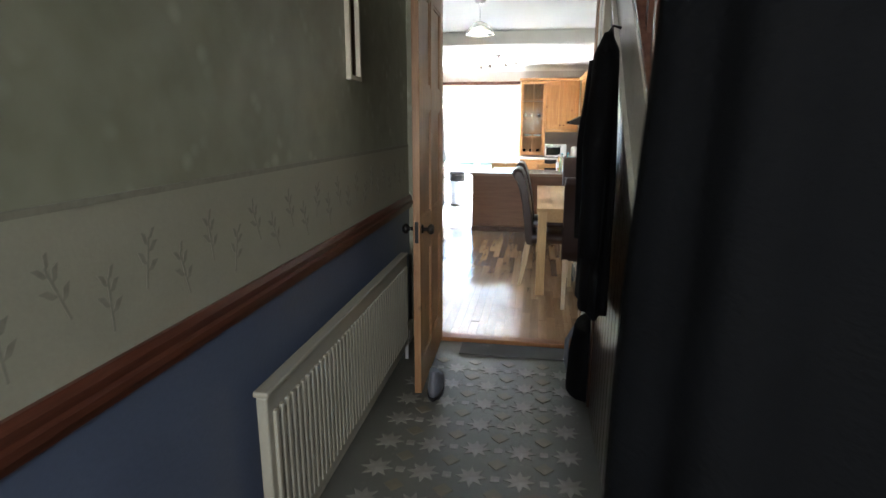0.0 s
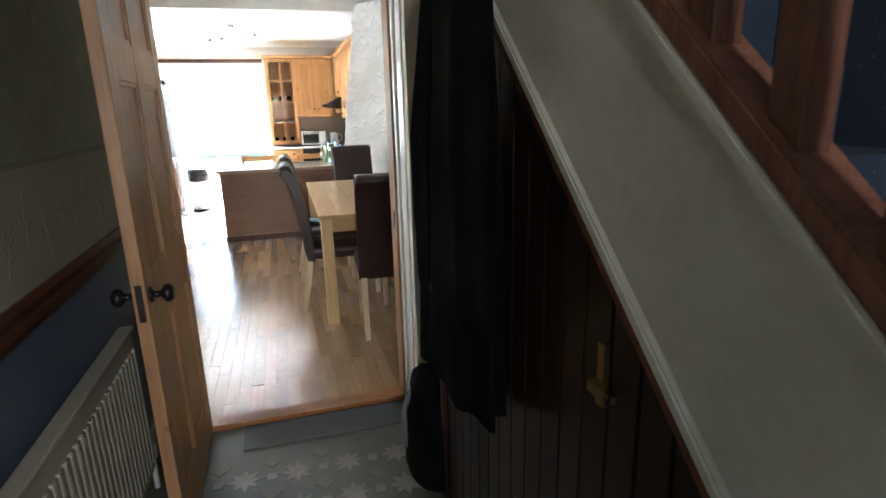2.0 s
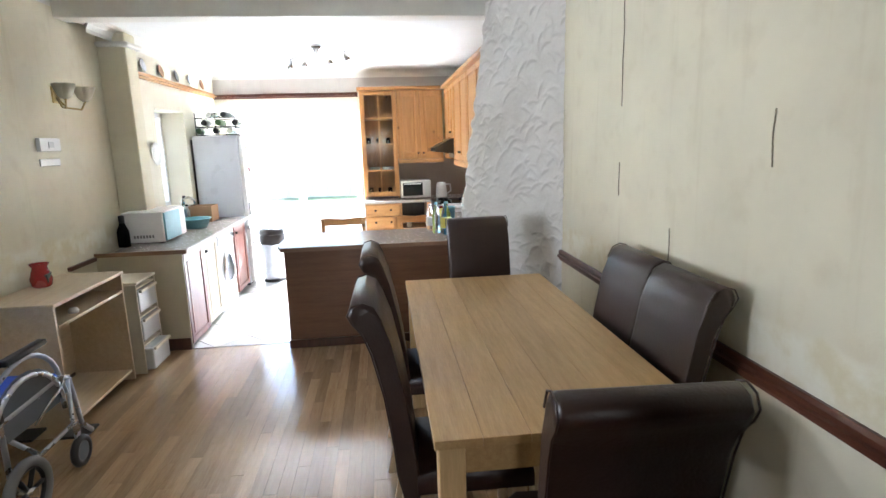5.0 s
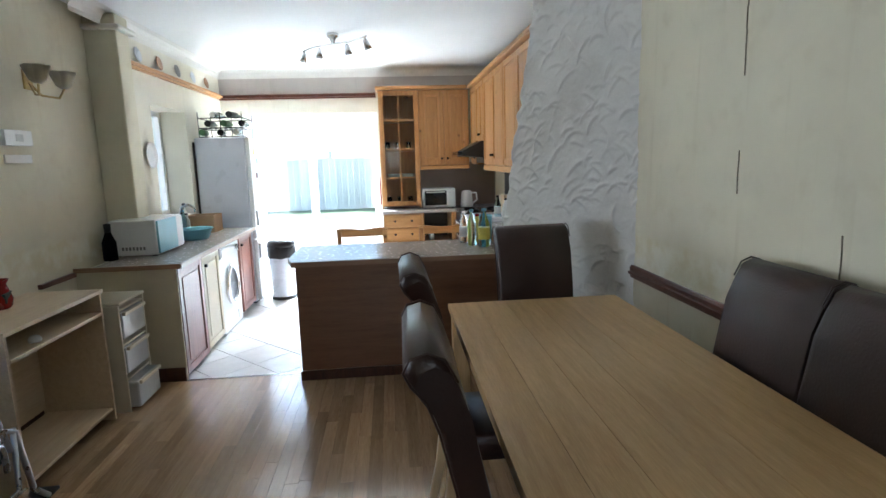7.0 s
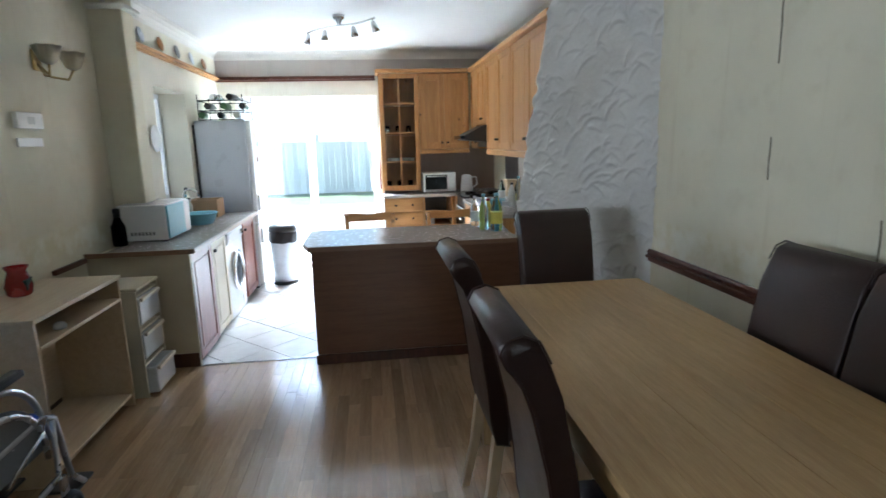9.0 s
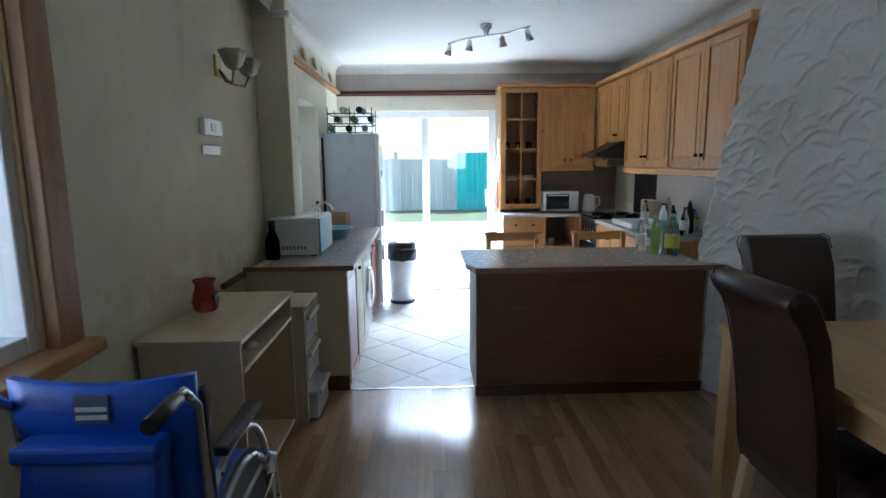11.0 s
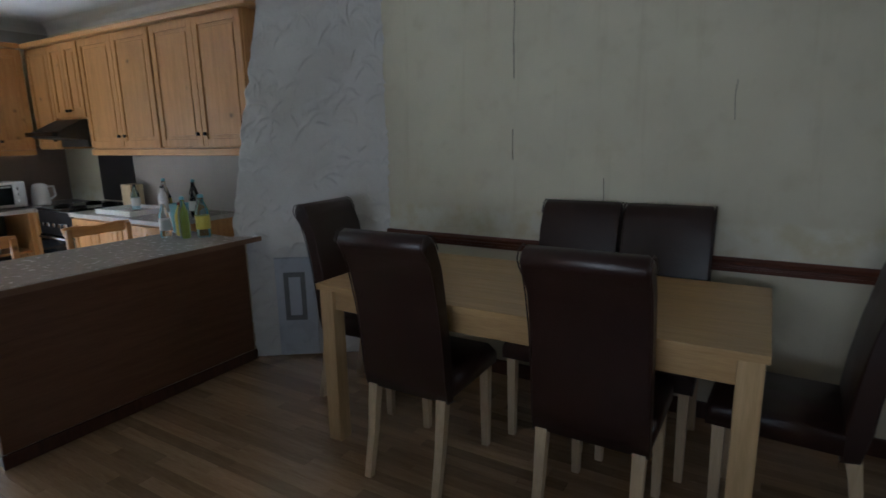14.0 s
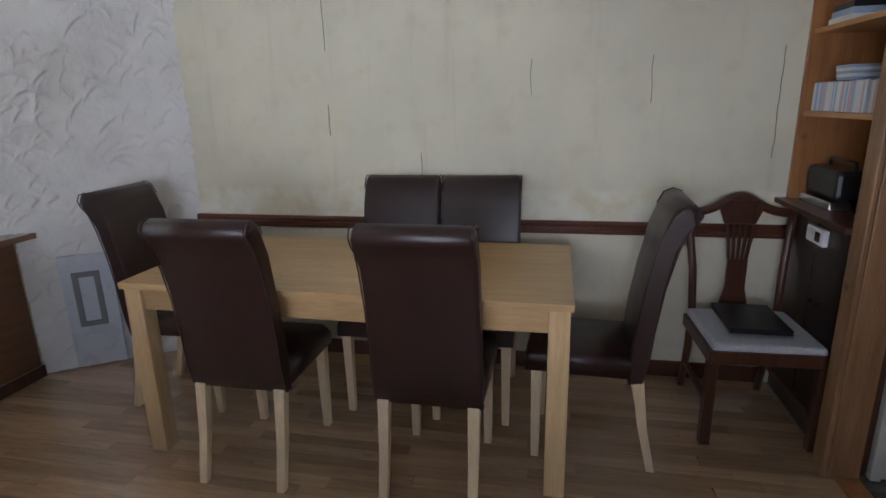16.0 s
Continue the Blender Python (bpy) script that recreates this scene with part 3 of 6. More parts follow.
patio = window_unit("window_patio", "x", YB + 0.06, PX0, PX1, 0.0, PZ1, [-0.93], 0.085, "white double-glazed sliding patio doors")
part("handle", box(-0.2, -0.17, YB + 0.03, YB + 0.06, 0.95, 1.15, 0.006), M["white"], patio)
structure("trim_patio_step", box(PX0, PX1, YB - 0.12, YB + 0.055, -0.006, 0.03, 0.005), M["upvc"], "white sill strip at the patio doors", "sill")
window_unit("window_kitchen", "y", XL - 0.2, KY0, KY1, KZ0, KZ1, [9.69], 0.05, "small white kitchen window in a deep reveal")
win = window_unit("window_side", "y", XL - 0.13, WY0, WY1, WZ0, WZ1, [5.4], 0.06, "white side window with pine surround")
for n_, l in (("trim_window_pine", (XL - 0.02, XL + 0.03, WY1 - 0.015, WY1 + 0.1, WZ0 - 0.02, WZ1 + 0.1)), ("trim_window_pine", (XL - 0.02, XL + 0.03, WY0 - 0.1, WY0 + 0.015, WZ0 - 0.02, WZ1 + 0.1)), ("trim_window_lining", (XL - 0.13, XL - 0.022, WY1 - 0.02, WY1 - 0.002, WZ0, WZ1))):
    structure(n_, box(*l, 0.006), M["pale_pine" if n_.endswith("lining") else "door_pine"], "knotty pine window surround", "window trim")
structure("trim_window_head", box(XL - 0.02, XL + 0.03, WY0 + 0.017, WY1 - 0.017, WZ1 - 0.01, WZ1 + 0.1, 0.006), M["pine_y"], "knotty pine window head", "window trim")
structure("trim_window_sill", box(XL - 0.125, XL + 0.09, WY0 - 0.12, WY1 + 0.12, WZ0 - 0.045, WZ0 + 0.003, 0.008), M["pine_y"], "knotty pine window sill", "sill")
fd = window_unit("window_front_door", "x", -1.49, -0.35, 0.55, 0.9, 2.1, [], 0.06, "glazed upper part of the front door")

# unseen window, added as an opening for the landing fill lamp
window_unit("window_landing", "x", -1.49, 0.75, 1.45, 2.7, 3.8, [], 0.06, "unseen landing window added to let light onto the stairs")

# ---- garden ----
structure("ground", box(-40, 40, YB + 0.3, 90, -0.2, -0.12), M["lawn"], "patchy lawn", "ground")
structure("ground_side", box(-40, XL - 0.3, -40, YB + 0.3, -0.2, -0.12), M["paving"], "paved side passage", "ground")
structure("pavement_patio", box(-6, 6, YB + 0.3, 19.0, -0.12, -0.06), M["paving"], "pale concrete patio", "pavement")
structure("ground_front", box(XL - 0.3, 40, -40, -1.55, -0.2, -0.1), M["paving"], "paved front path", "ground")
fence = thing("fence", (0, 23.2, -0.12), "weathered grey wooden garden fence with posts", "fence")
for i in range(80):
    x = -8 + i * 0.2
    h = 1.6 + random.uniform(-0.03, 0.03)
    part("board", box(x, x + 0.19, 23.2 + 0.02 * (i % 2), 23.22 + 0.02 * (i % 2), -0.12, h), M["fence"], fence)
for i in range(9):
    part("post", box(-8 + 2 * i, -7.9 + 2 * i, 23.25, 23.35, -0.12, 1.85), M["fence"], fence)
gate = thing("garden_gate", (0.6, 23.0, -0.12), "teal painted boarded garden gate", "gate")
for i in range(6):
    part("board", box(0.1 + 0.17 * i, 0.262 + 0.17 * i, 23.0, 23.03, -0.1, 1.8), M["teal"], gate)
for z in (0.3, 1.5):
    part("ledge", box(0.1, 1.12, 22.97, 22.998, z, z + 0.12), M["teal"], gate)
structure("wall_side_neighbour", box(-5.2, -5.0, -10, 14, -0.12, 3.1), M["brickwork"], "pale rendered wall across the side passage")


# ---- hall things ----
def radiator():
    y0, y1, z0, z1, x = 1.55, 3.42, 0.12, 0.72, -0.5
    t = thing("radiator", (x, (y0 + y1) / 2, 0), "cream ridged panel radiator hung on the hall wall", "radiator")
    part("panel", box(x - 0.05, x - 0.012, y0, y1, z0, z1, 0.008), M["rad"], t)
    n = 44
    for i in range(n):
        y = y0 + 0.045 + (y1 - y0 - 0.09) * i / (n - 1)
        part("ridge", box(x - 0.014, x, y - 0.012, y + 0.012, z0 + 0.05, z1 - 0.06, 0.005), M["rad"], t)
    part("top_grille", box(x - 0.055, x - 0.003, y0 - 0.006, y1 + 0.006, z1, z1 + 0.02, 0.006), M["rad"], t)
    for y in (y0 + 0.2, y1 - 0.2):
        part("bracket", box(HX + 0.003, x - 0.05, y, y + 0.04, z0 + 0.1, z1 - 0.1), M["rad"], t)
    part("valve", lathe([(0.012, -0.14), (0.012, 0), (0.022, 0.005), (0.022, 0.06), (0.01, 0.075)], (x - 0.03, y1 + 0.035, z0 + 0.02)), M["white"], t)


radiator()
pic = thing("wall_mirror", (HX + 0.01, 2.72, 1.73), "narrow wall mirror in a thin cream frame", "mirror")
part("frame", boxes((HX + 0.002, HX + 0.025, 2.64, 2.66, 1.74, 2.4), (HX + 0.002, HX + 0.025, 2.78, 2.8, 1.74, 2.4), (HX + 0.002, HX + 0.025, 2.66, 2.78, 1.74, 1.76), (HX + 0.002, HX + 0.025, 2.66, 2.78, 2.38, 2.4)), M["cream_plastic"], pic)
part("glass", box(HX + 0.004, HX + 0.014, 2.66, 2.78, 1.76, 2.38), M["mirror"], pic)


def hall_door():
    """A four-panel pine door hinged at its far edge, folded back along the hall."""
    t = local_thing("door_1", "stripped pine panelled door standing open into the hall", "door")
    tagged(t, kind="structure")
    w, h, d = 0.86, 2.32, 0.04
    stiles = [(0, 0.11), (w - 0.11, w), (w / 2 - 0.05, w / 2 + 0.05)]
    for u0, u1 in stiles:
        part("stile", box(u0, u1, 0, d, 0.0, h, 0.003), M["door_pine"], t)
    cols = [(0.11, w / 2 - 0.05), (w / 2 + 0.05, w - 0.11)]
    for w0, w1 in ((0, 0.2), (0.82, 1.02), (1.62, 1.74), (h - 0.11, h)):
        for u0, u1 in cols:
            part("rail", box(u0, u1, 0.001, d - 0.001, w0, w1, 0.002), M["door_pine"], t)
    for w0, w1 in ((0.2, 0.82), (1.02, 1.62), (1.74, h - 0.11)):
        for u0, u1 in cols:
            p = part("panel", box(u0, u1, 0.013, d - 0.013, w0, w1), M["door_pine"], t)
            bm = boxes((u0, u0 + 0.015, 0.005, d - 0.005, w0, w1), (u1 - 0.015, u1, 0.005, d - 0.005, w0, w1), (u0 + 0.015, u1 - 0.015, 0.005, d - 0.005, w0, w0 + 0.015), (u0 + 0.015, u1 - 0.015, 0.005, d - 0.005, w1 - 0.015, w1))
            part("beading", bm, M["door_pine"], p)
    for s in (1, -1):
        bm = lathe([(0.026, 0), (0.026, 0.006), (0.011, 0.01), (0.011, 0.03), (0.028, 0.042), (0.03, 0.055), (0.02, 0.068)], n=16)
        bm.transform(Matrix.Translation((w - 0.055, d if s > 0 else 0, 0.97)) @ Matrix.Rotation(radians(-90 * s), 4, "X"))
        part("knob", bm, M["iron"], t, "round black door knob")
    part("latch_plate", box(w - 0.001, w + 0.002, 0.01, 0.03, 0.9, 1.02), M["iron"], t)
    t.matrix_basis = pose(DX0 - 0.005, YD - 0.11, 0.0, 0, 0, 0) @ pose(0, 0, 0, 0, 0, -88.5)
    return t


hall_door()
# the mahogany strip is the gap's shade, put in as dark colour
for n_, l, mt in (("trim_door_frame", (DX0 - 0.03, DX0, YD - 0.12, YD + 0.02, 0, DH), "door_pine"), ("trim_door_frame", (DX1, DX1 + 0.03, YD - 0.12, YD - 0.004, 0, DH), "door_pine"), ("trim_door_frame", (DX0 - 0.03, DX1 + 0.03, YD - 0.12, YD + 0.02, DH + 0.001, DH + 0.03), "white_gloss"), ("trim_architrave", (DX1 + 0.012, DX1 + 0.11, 3.575, 3.6, 0, DH + 0.03), "white_gloss"), ("trim_door_lining", (DX1 + 0.006, DX1 + 0.04, 3.601, 3.7, 0, DH), "white_gloss"), ("trim_door_lining", (DX1 + 0.022, DX1 + 0.04, 3.701, 3.76, 0, DH), "white_gloss"), ("trim_door_bead", (DX1 + 0.004, DX1 + 0.04, 3.761, 3.8, 0, DH), "white_gloss"), ("trim_door_gap", (DX1 + 0.036, DX1 + 0.0405, 3.801, YD - 0.121, 0, DH), "mahogany"), ("trim_architrave_room", (DX1 + 0.001, DX1 + 0.09, YD - 0.003, YD + 0.018, 0, DH + 0.03), "door_pine")):
    structure(n_, box(*l, 0.005), M[mt], "yellowed white gloss door frame" if mt == "white_gloss" else "pine door trim and dark gap shade on the dining room side", "door frame")
structure("wall_door_reveal", box(DX1 + 0.042, 0.659, 3.602, YD - 0.101, 0, H_HALL), M["hall_paper"], "thick wall beside the doorway")
plate = solid("strike_plate", box(DX1 - 0.004, DX1, YD - 0.09, YD - 0.06, 0.93, 1.02), M["iron"], "small iron strike plate on the door frame", "door hardware")
structure("trim_threshold", box(DX0, DX1, YD - 0.12, YD - 0.03, -0.02, 0.012, 0.004), M["shelf_pine"], "worn wooden threshold", "threshold")
solid("threshold_mat", box(-0.2, 0.57, 3.62, 3.82, -0.02, -0.008, 0.003), M["threshold"], "thin worn grey mat strip before the door", "mat")


def stars():
    """Ivory eight-point stars and ochre squares let into the hall floor."""
    def star(r):
        return [(r * (1 if i % 2 == 0 else 0.5) * math.cos(math.pi * i / 8), r * (1 if i % 2 == 0 else 0.5) * math.sin(math.pi * i / 8)) for i in range(16)]
    s = mesh_object("star_tile", prism(star(0.075), "z", 0, 0.003), M["star"])
    q = mesh_object("square_tile", prism([(0.045, 0), (0, 0.045), (-0.045, 0), (0, -0.045)], "z", 0, 0.003), M["ochre"])
    c = mesh_object("corner_tile", prism([(0.02, 0.02), (-0.02, 0.02), (-0.02, -0.02), (0.02, -0.02)], "z", 0, 0.0025), M["star"])
    first = {s: True, q: True, c: True}
    for i in range(5):
        for j in range(16):
            for src, dx, dy in ((s, 0, 0), (q, 0.11, 0.11), (c, 0.11, 0)):
                if dx and i == 4:
                    continue
                o = src if first[src] else src.copy()
                if not first[src]:
                    scene.collection.objects.link(o)
                first[src] = False
                o.parent = hall_floor
                o.location = (-0.4 + 0.22 * i + dx, 0.1 + 0.22 * j + dy, -0.02)


stars()


def stairs():
    lo = lambda y: 0.92 + 0.88 * (y - 1.56)
    t = thing("staircase", (1.05, 0.6, -0.02), "straight staircase with cream string, dark turned balusters and blue carpet", "staircase")
    y0, y1 = 0.62, 3.5
    part("string_board", prism([(y0, lo(y0)), (y1, lo(y1)), (y1, lo(y1) + 0.42), (y0, lo(y0) + 0.42)], "x", SX - 0.02, SX + 0.02, 0.004), M["white_gloss"], t, "cream gloss painted string board")
    part("lower_moulding", prism([(y0, lo(y0)), (y1, lo(y1)), (y1, lo(y1) + 0.03), (y0, lo(y0) + 0.03)], "x", SX - 0.038, SX - 0.02, 0.004), M["white_gloss"], t)
    part("edge_strip", prism([(y0, lo(y0) - 0.07), (y1, lo(y1) - 0.07), (y1, lo(y1)), (y0, lo(y0))], "x", SX - 0.012, SX + 0.02, 0.003), M["rail_z"], t)
    part("upper_moulding", prism([(y0, lo(y0) + 0.39), (y1, lo(y1) + 0.39), (y1, lo(y1) + 0.42), (y0, lo(y0) + 0.42)], "x", SX - 0.034, SX - 0.02, 0.004), M["white_gloss"], t)
    part("base_rail", prism([(y0, lo(y0) + 0.421), (y1, lo(y1) + 0.421), (y1, lo(y1) + 0.46), (y0, lo(y0) + 0.46)], "x", SX - 0.03, SX + 0.05, 0.004), M["rail_z"], t)
    part("handrail", prism([(y0, lo(y0) + 1.25), (y1, lo(y1) + 1.25), (y1, lo(y1) + 1.32), (y0, lo(y0) + 1.32)], "x", SX - 0.025, SX + 0.045, 0.01), M["rail_z"], t)
    y = y0 + 0.12
    while y < y1 - 0.1:
        z = lo(y) + 0.46
        bm = boxes((SX - 0.012, SX + 0.032, y - 0.022, y + 0.022, z - 0.03, z + 0.26), (SX - 0.012, SX + 0.032, y - 0.022, y + 0.022, z + 0.6, z + 0.81), bev=0.003)
        lathe([(0.02, 0.26), (0.015, 0.27), (0.023, 0.285), (0.014, 0.3), (0.021, 0.315), (0.017, 0.33), (0.02, 0.43), (0.017, 0.53), (0.021, 0.55), (0.014, 0.565), (0.022, 0.58), (0.018, 0.6)], (SX + 0.01, y, z), 12, bm)
        part("baluster", bm, M["rail_z"], t)
        y += 0.135
    part("newel_post", boxes((SX - 0.03, SX + 0.06, 0.5, 0.59, -0.02, 1.25), (SX - 0.04, SX + 0.07, 0.49, 0.6, 1.25, 1.29), bev=0.004), M["rail_z"], t)
    for i in range(15):
        ya, za = 0.75 + 0.227 * i, 0.2 * i
        if za + 0.2 > lo(y1) + 0.3:
            break
        part("carpeted_step", boxes((SX + 0.02, 1.5, ya, ya + 0.24, za + 0.16, za + 0.2), (SX + 0.02, 1.5, ya, ya + 0.02, za, za + 0.16)), M["carpet"], t, "step carpeted in dark blue with flowers")
        part("nosing_strip", box(SX + 0.055, SX + 0.085, ya - 0.01, ya + 0.24, za + 0.2, za + 0.206), M["white_gloss"], t)
    # flowers on the carpet
    for i in range(60):
        k = random.randrange(14)
        ya, za = 0.75 + 0.227 * k, 0.2 * k
        x = random.uniform(SX + 0.12, 1.4)
        pts = [(x + 0.03 * (1 if a % 2 else 0.45) * math.cos(math.pi * a / 5), ya + 0.12 + 0.03 * (1 if a % 2 else 0.45) * math.sin(math.pi * a / 5)) for a in range(10)]
        part("woven_flower", prism(pts, "z", za + 0.2, za + 0.202), M["paper"], t)
    # boarding under the string
    n = 30
    for i in range(n):
        a, b = 0.62 + i * 0.085, 0.62 + (i + 1) * 0.085 - 0.004
        if a > 3.0:
            break
        za, zb = lo(a) - 0.07, lo(b) - 0.07
        if zb < 0.02:
            continue
        za = max(za, 0.0)
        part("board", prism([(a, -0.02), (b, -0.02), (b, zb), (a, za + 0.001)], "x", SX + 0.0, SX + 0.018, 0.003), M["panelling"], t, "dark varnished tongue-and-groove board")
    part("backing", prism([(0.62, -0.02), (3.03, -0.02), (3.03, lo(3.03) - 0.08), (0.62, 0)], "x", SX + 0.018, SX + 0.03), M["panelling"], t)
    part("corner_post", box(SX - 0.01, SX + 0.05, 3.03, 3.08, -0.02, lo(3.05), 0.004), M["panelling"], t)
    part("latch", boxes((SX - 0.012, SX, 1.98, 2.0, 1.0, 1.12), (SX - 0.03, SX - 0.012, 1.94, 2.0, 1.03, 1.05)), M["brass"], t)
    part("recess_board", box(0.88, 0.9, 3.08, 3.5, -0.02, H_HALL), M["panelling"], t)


stairs()


def lattice():
    """A pierced dark lattice sheet beside the door."""
    t = thing("lattice_panel", (0.73, 3.49, 0.9), "dark pierced lattice panel beside the door frame", "panel")
    bm = bmesh.new()
    for i in range(3):
        for j in range(20):
            rg = torus((0.725 + 0.03 * i, 3.494, 0.95 + 0.055 * j), 0.018, 0.005, "y", 10, 5)
            me = bpy.data.meshes.new("tmp")
            rg.to_mesh(me)
            rg.free()
            bm.from_mesh(me)
            bpy.data.meshes.remove(me)
    part("lattice", bm, M["iron"], t)


lattice()


def drape(sections, folds, amp, seed, n=40):
    """Hanging cloth: rings of (z, x, y, rx, ry) with folds that deepen downward."""
    out = []
    z_top, z_low = sections[0][0], sections[-1][0]
    steps = 16
    for s in range(steps + 1):
        f = s / steps * (len(sections) - 1)
        i = min(int(f), len(sections) - 2)
        u = f - i
        z, x, y, rx, ry = (a + (b - a) * u for a, b in zip(sections[i], sections[i + 1]))
        deep = amp * (0.15 + 0.85 * s / steps)
        ring = []
        for k in range(n):
            a = 2 * math.pi * k / n
            w = 1 + deep * math.sin(folds * a + seed + 1.5 * noise.noise((seed, s * 0.15, 0))) + 0.08 * noise.noise((math.cos(a) * 2 + seed, math.sin(a) * 2, z * 4))
            ring.append((x + rx * w * math.cos(a), y + ry * w * math.sin(a), z + 0.015 * noise.noise((a * 2, seed, 1))))
        out.append(ring)
    return rings(out)


def coat(name, at, h, rx, ry, material, label, seed, sleeve=True):
    x, y, z = at
    t = thing(name, (x, y, z), label, "coat")
    part("body", drape([(z + h, x, y, rx * 0.25, ry * 0.2), (z + h * 0.93, x, y, rx * 0.75, ry * 0.62), (z + h * 0.55, x, y, rx * 0.9, ry * 0.9), (z, x, y, rx, ry)], 7, 0.13, seed), material, t)
    if sleeve:
        for s in (1, -1):
            part("sleeve", drape([(z + h * 0.92, x - rx * 0.2, y + s * ry * 0.55, 0.045, 0.05), (z + h * 0.6, x - rx * 0.55, y + s * ry * 0.8, 0.055, 0.055), (z + h * 0.22, x - rx * 0.5, y + s * ry * 0.85, 0.045, 0.05)], 3, 0.1, seed + s, 18), material, t)
    part("hanging_loop", tube([(x, y, z + h), (x + 0.02, y, z + h + 0.03), (x + 0.05, y, z + h + 0.02)], 0.006, 6), M["iron"], t)
    return t


c1 = coat("black_coat", (0.545, 2.57, 0.76), 1.14, 0.065, 0.24, M["black_cloth"], "long black coat hanging on the dark boarding", 1.0)
c2 = coat("red_jacket", (0.715, 3.22, 0.8), 1.2, 0.085, 0.1, M["red_cloth"], "red jacket hanging behind the black coat", 2.3)
part("strip", box(0.622, 0.637, 3.18, 3.21, 0.78, 0.92), M["green_cloth"], c2, "lime green reflective strip")
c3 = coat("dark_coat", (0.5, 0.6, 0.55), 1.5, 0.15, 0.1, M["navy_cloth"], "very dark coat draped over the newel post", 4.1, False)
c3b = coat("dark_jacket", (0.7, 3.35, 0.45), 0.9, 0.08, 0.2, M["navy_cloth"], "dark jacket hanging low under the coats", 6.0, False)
bag = thing("backpack", (0.63, 3.25, -0.02), "black backpack slumped on the hall floor", "bag")
part("body", drape([(0.42, 0.65, 3.29, 0.07, 0.09), (0.38, 0.64, 3.27, 0.1, 0.16), (0.2, 0.63, 3.25, 0.12, 0.19), (0.0, 0.62, 3.25, 0.12, 0.2), (-0.02, 0.62, 3.25, 0.1, 0.17)], 4, 0.05, 5), M["black_cloth"], bag)
part("strap", tube([(0.55, 3.3, 0.36), (0.5, 3.27, 0.28), (0.5, 3.27, 0.15), (0.52, 3.28, 0.08)], 0.014), M["grey_fabric"], bag)
boot = thing("shoe", (-0.26, 3.07, -0.02), "dark grey slip-on shoe propping the door", "shoe")
part("upper", rings([[(-0.26 + w * math.cos(a), 3.07 + l * math.sin(a) + o, z) for a in [2 * math.pi * k / 20 for k in range(20)]] for z, w, l, o in ((0.0, 0.04, 0.12, 0), (0.03, 0.045, 0.125, 0), (0.06, 0.04, 0.11, 0), (0.09, 0.032, 0.07, -0.035), (0.15, 0.026, 0.03, -0.07))]), M["grey_fabric"], boot)
part("sole", rings([[(-0.26 + 0.048 * math.cos(a), 3.07 + 0.13 * math.sin(a), z) for a in [2 * math.pi * k / 20 for k in range(20)]] for z in (-0.02, 0.0)]), M["black"], boot)


# ---- dining table and chairs ----
TX0, TX1, TY0, TY1, TZ = 0.3, 1.14, 4.985, 6.835, 0.805
tab = thing("dining_table", (0.72, 5.9, 0), "light oak rectangular dining table with square legs", "table")
for i in range(6):
    w = (TX1 - TX0) / 6
    part("top_board", box(TX0 + w * i, TX0 + w * (i + 1) - 0.0006, TY0, TY1, TZ - 0.028, TZ, 0.0015), M["oak"], tab)
for x in (TX0 + 0.012, TX1 - 0.09):
    for y in (TY0 + 0.012, TY1 - 0.09):
        part("leg", box(x, x + 0.078, y, y + 0.078, 0, TZ - 0.0285, 0.004), M["oak_z"], tab)
for l in ((TX0 + 0.03, TX0 + 0.05, TY0 + 0.09, TY1 - 0.09), (TX1 - 0.05, TX1 - 0.03, TY0 + 0.09, TY1 - 0.09), (TX0 + 0.09, TX1 - 0.09, TY0 + 0.03, TY0 + 0.05), (TX0 + 0.09, TX1 - 0.09, TY1 - 0.05, TY1 - 0.03)):
    part("apron", box(*l, TZ - 0.125, TZ - 0.029, 0.002), M["oak"], tab)


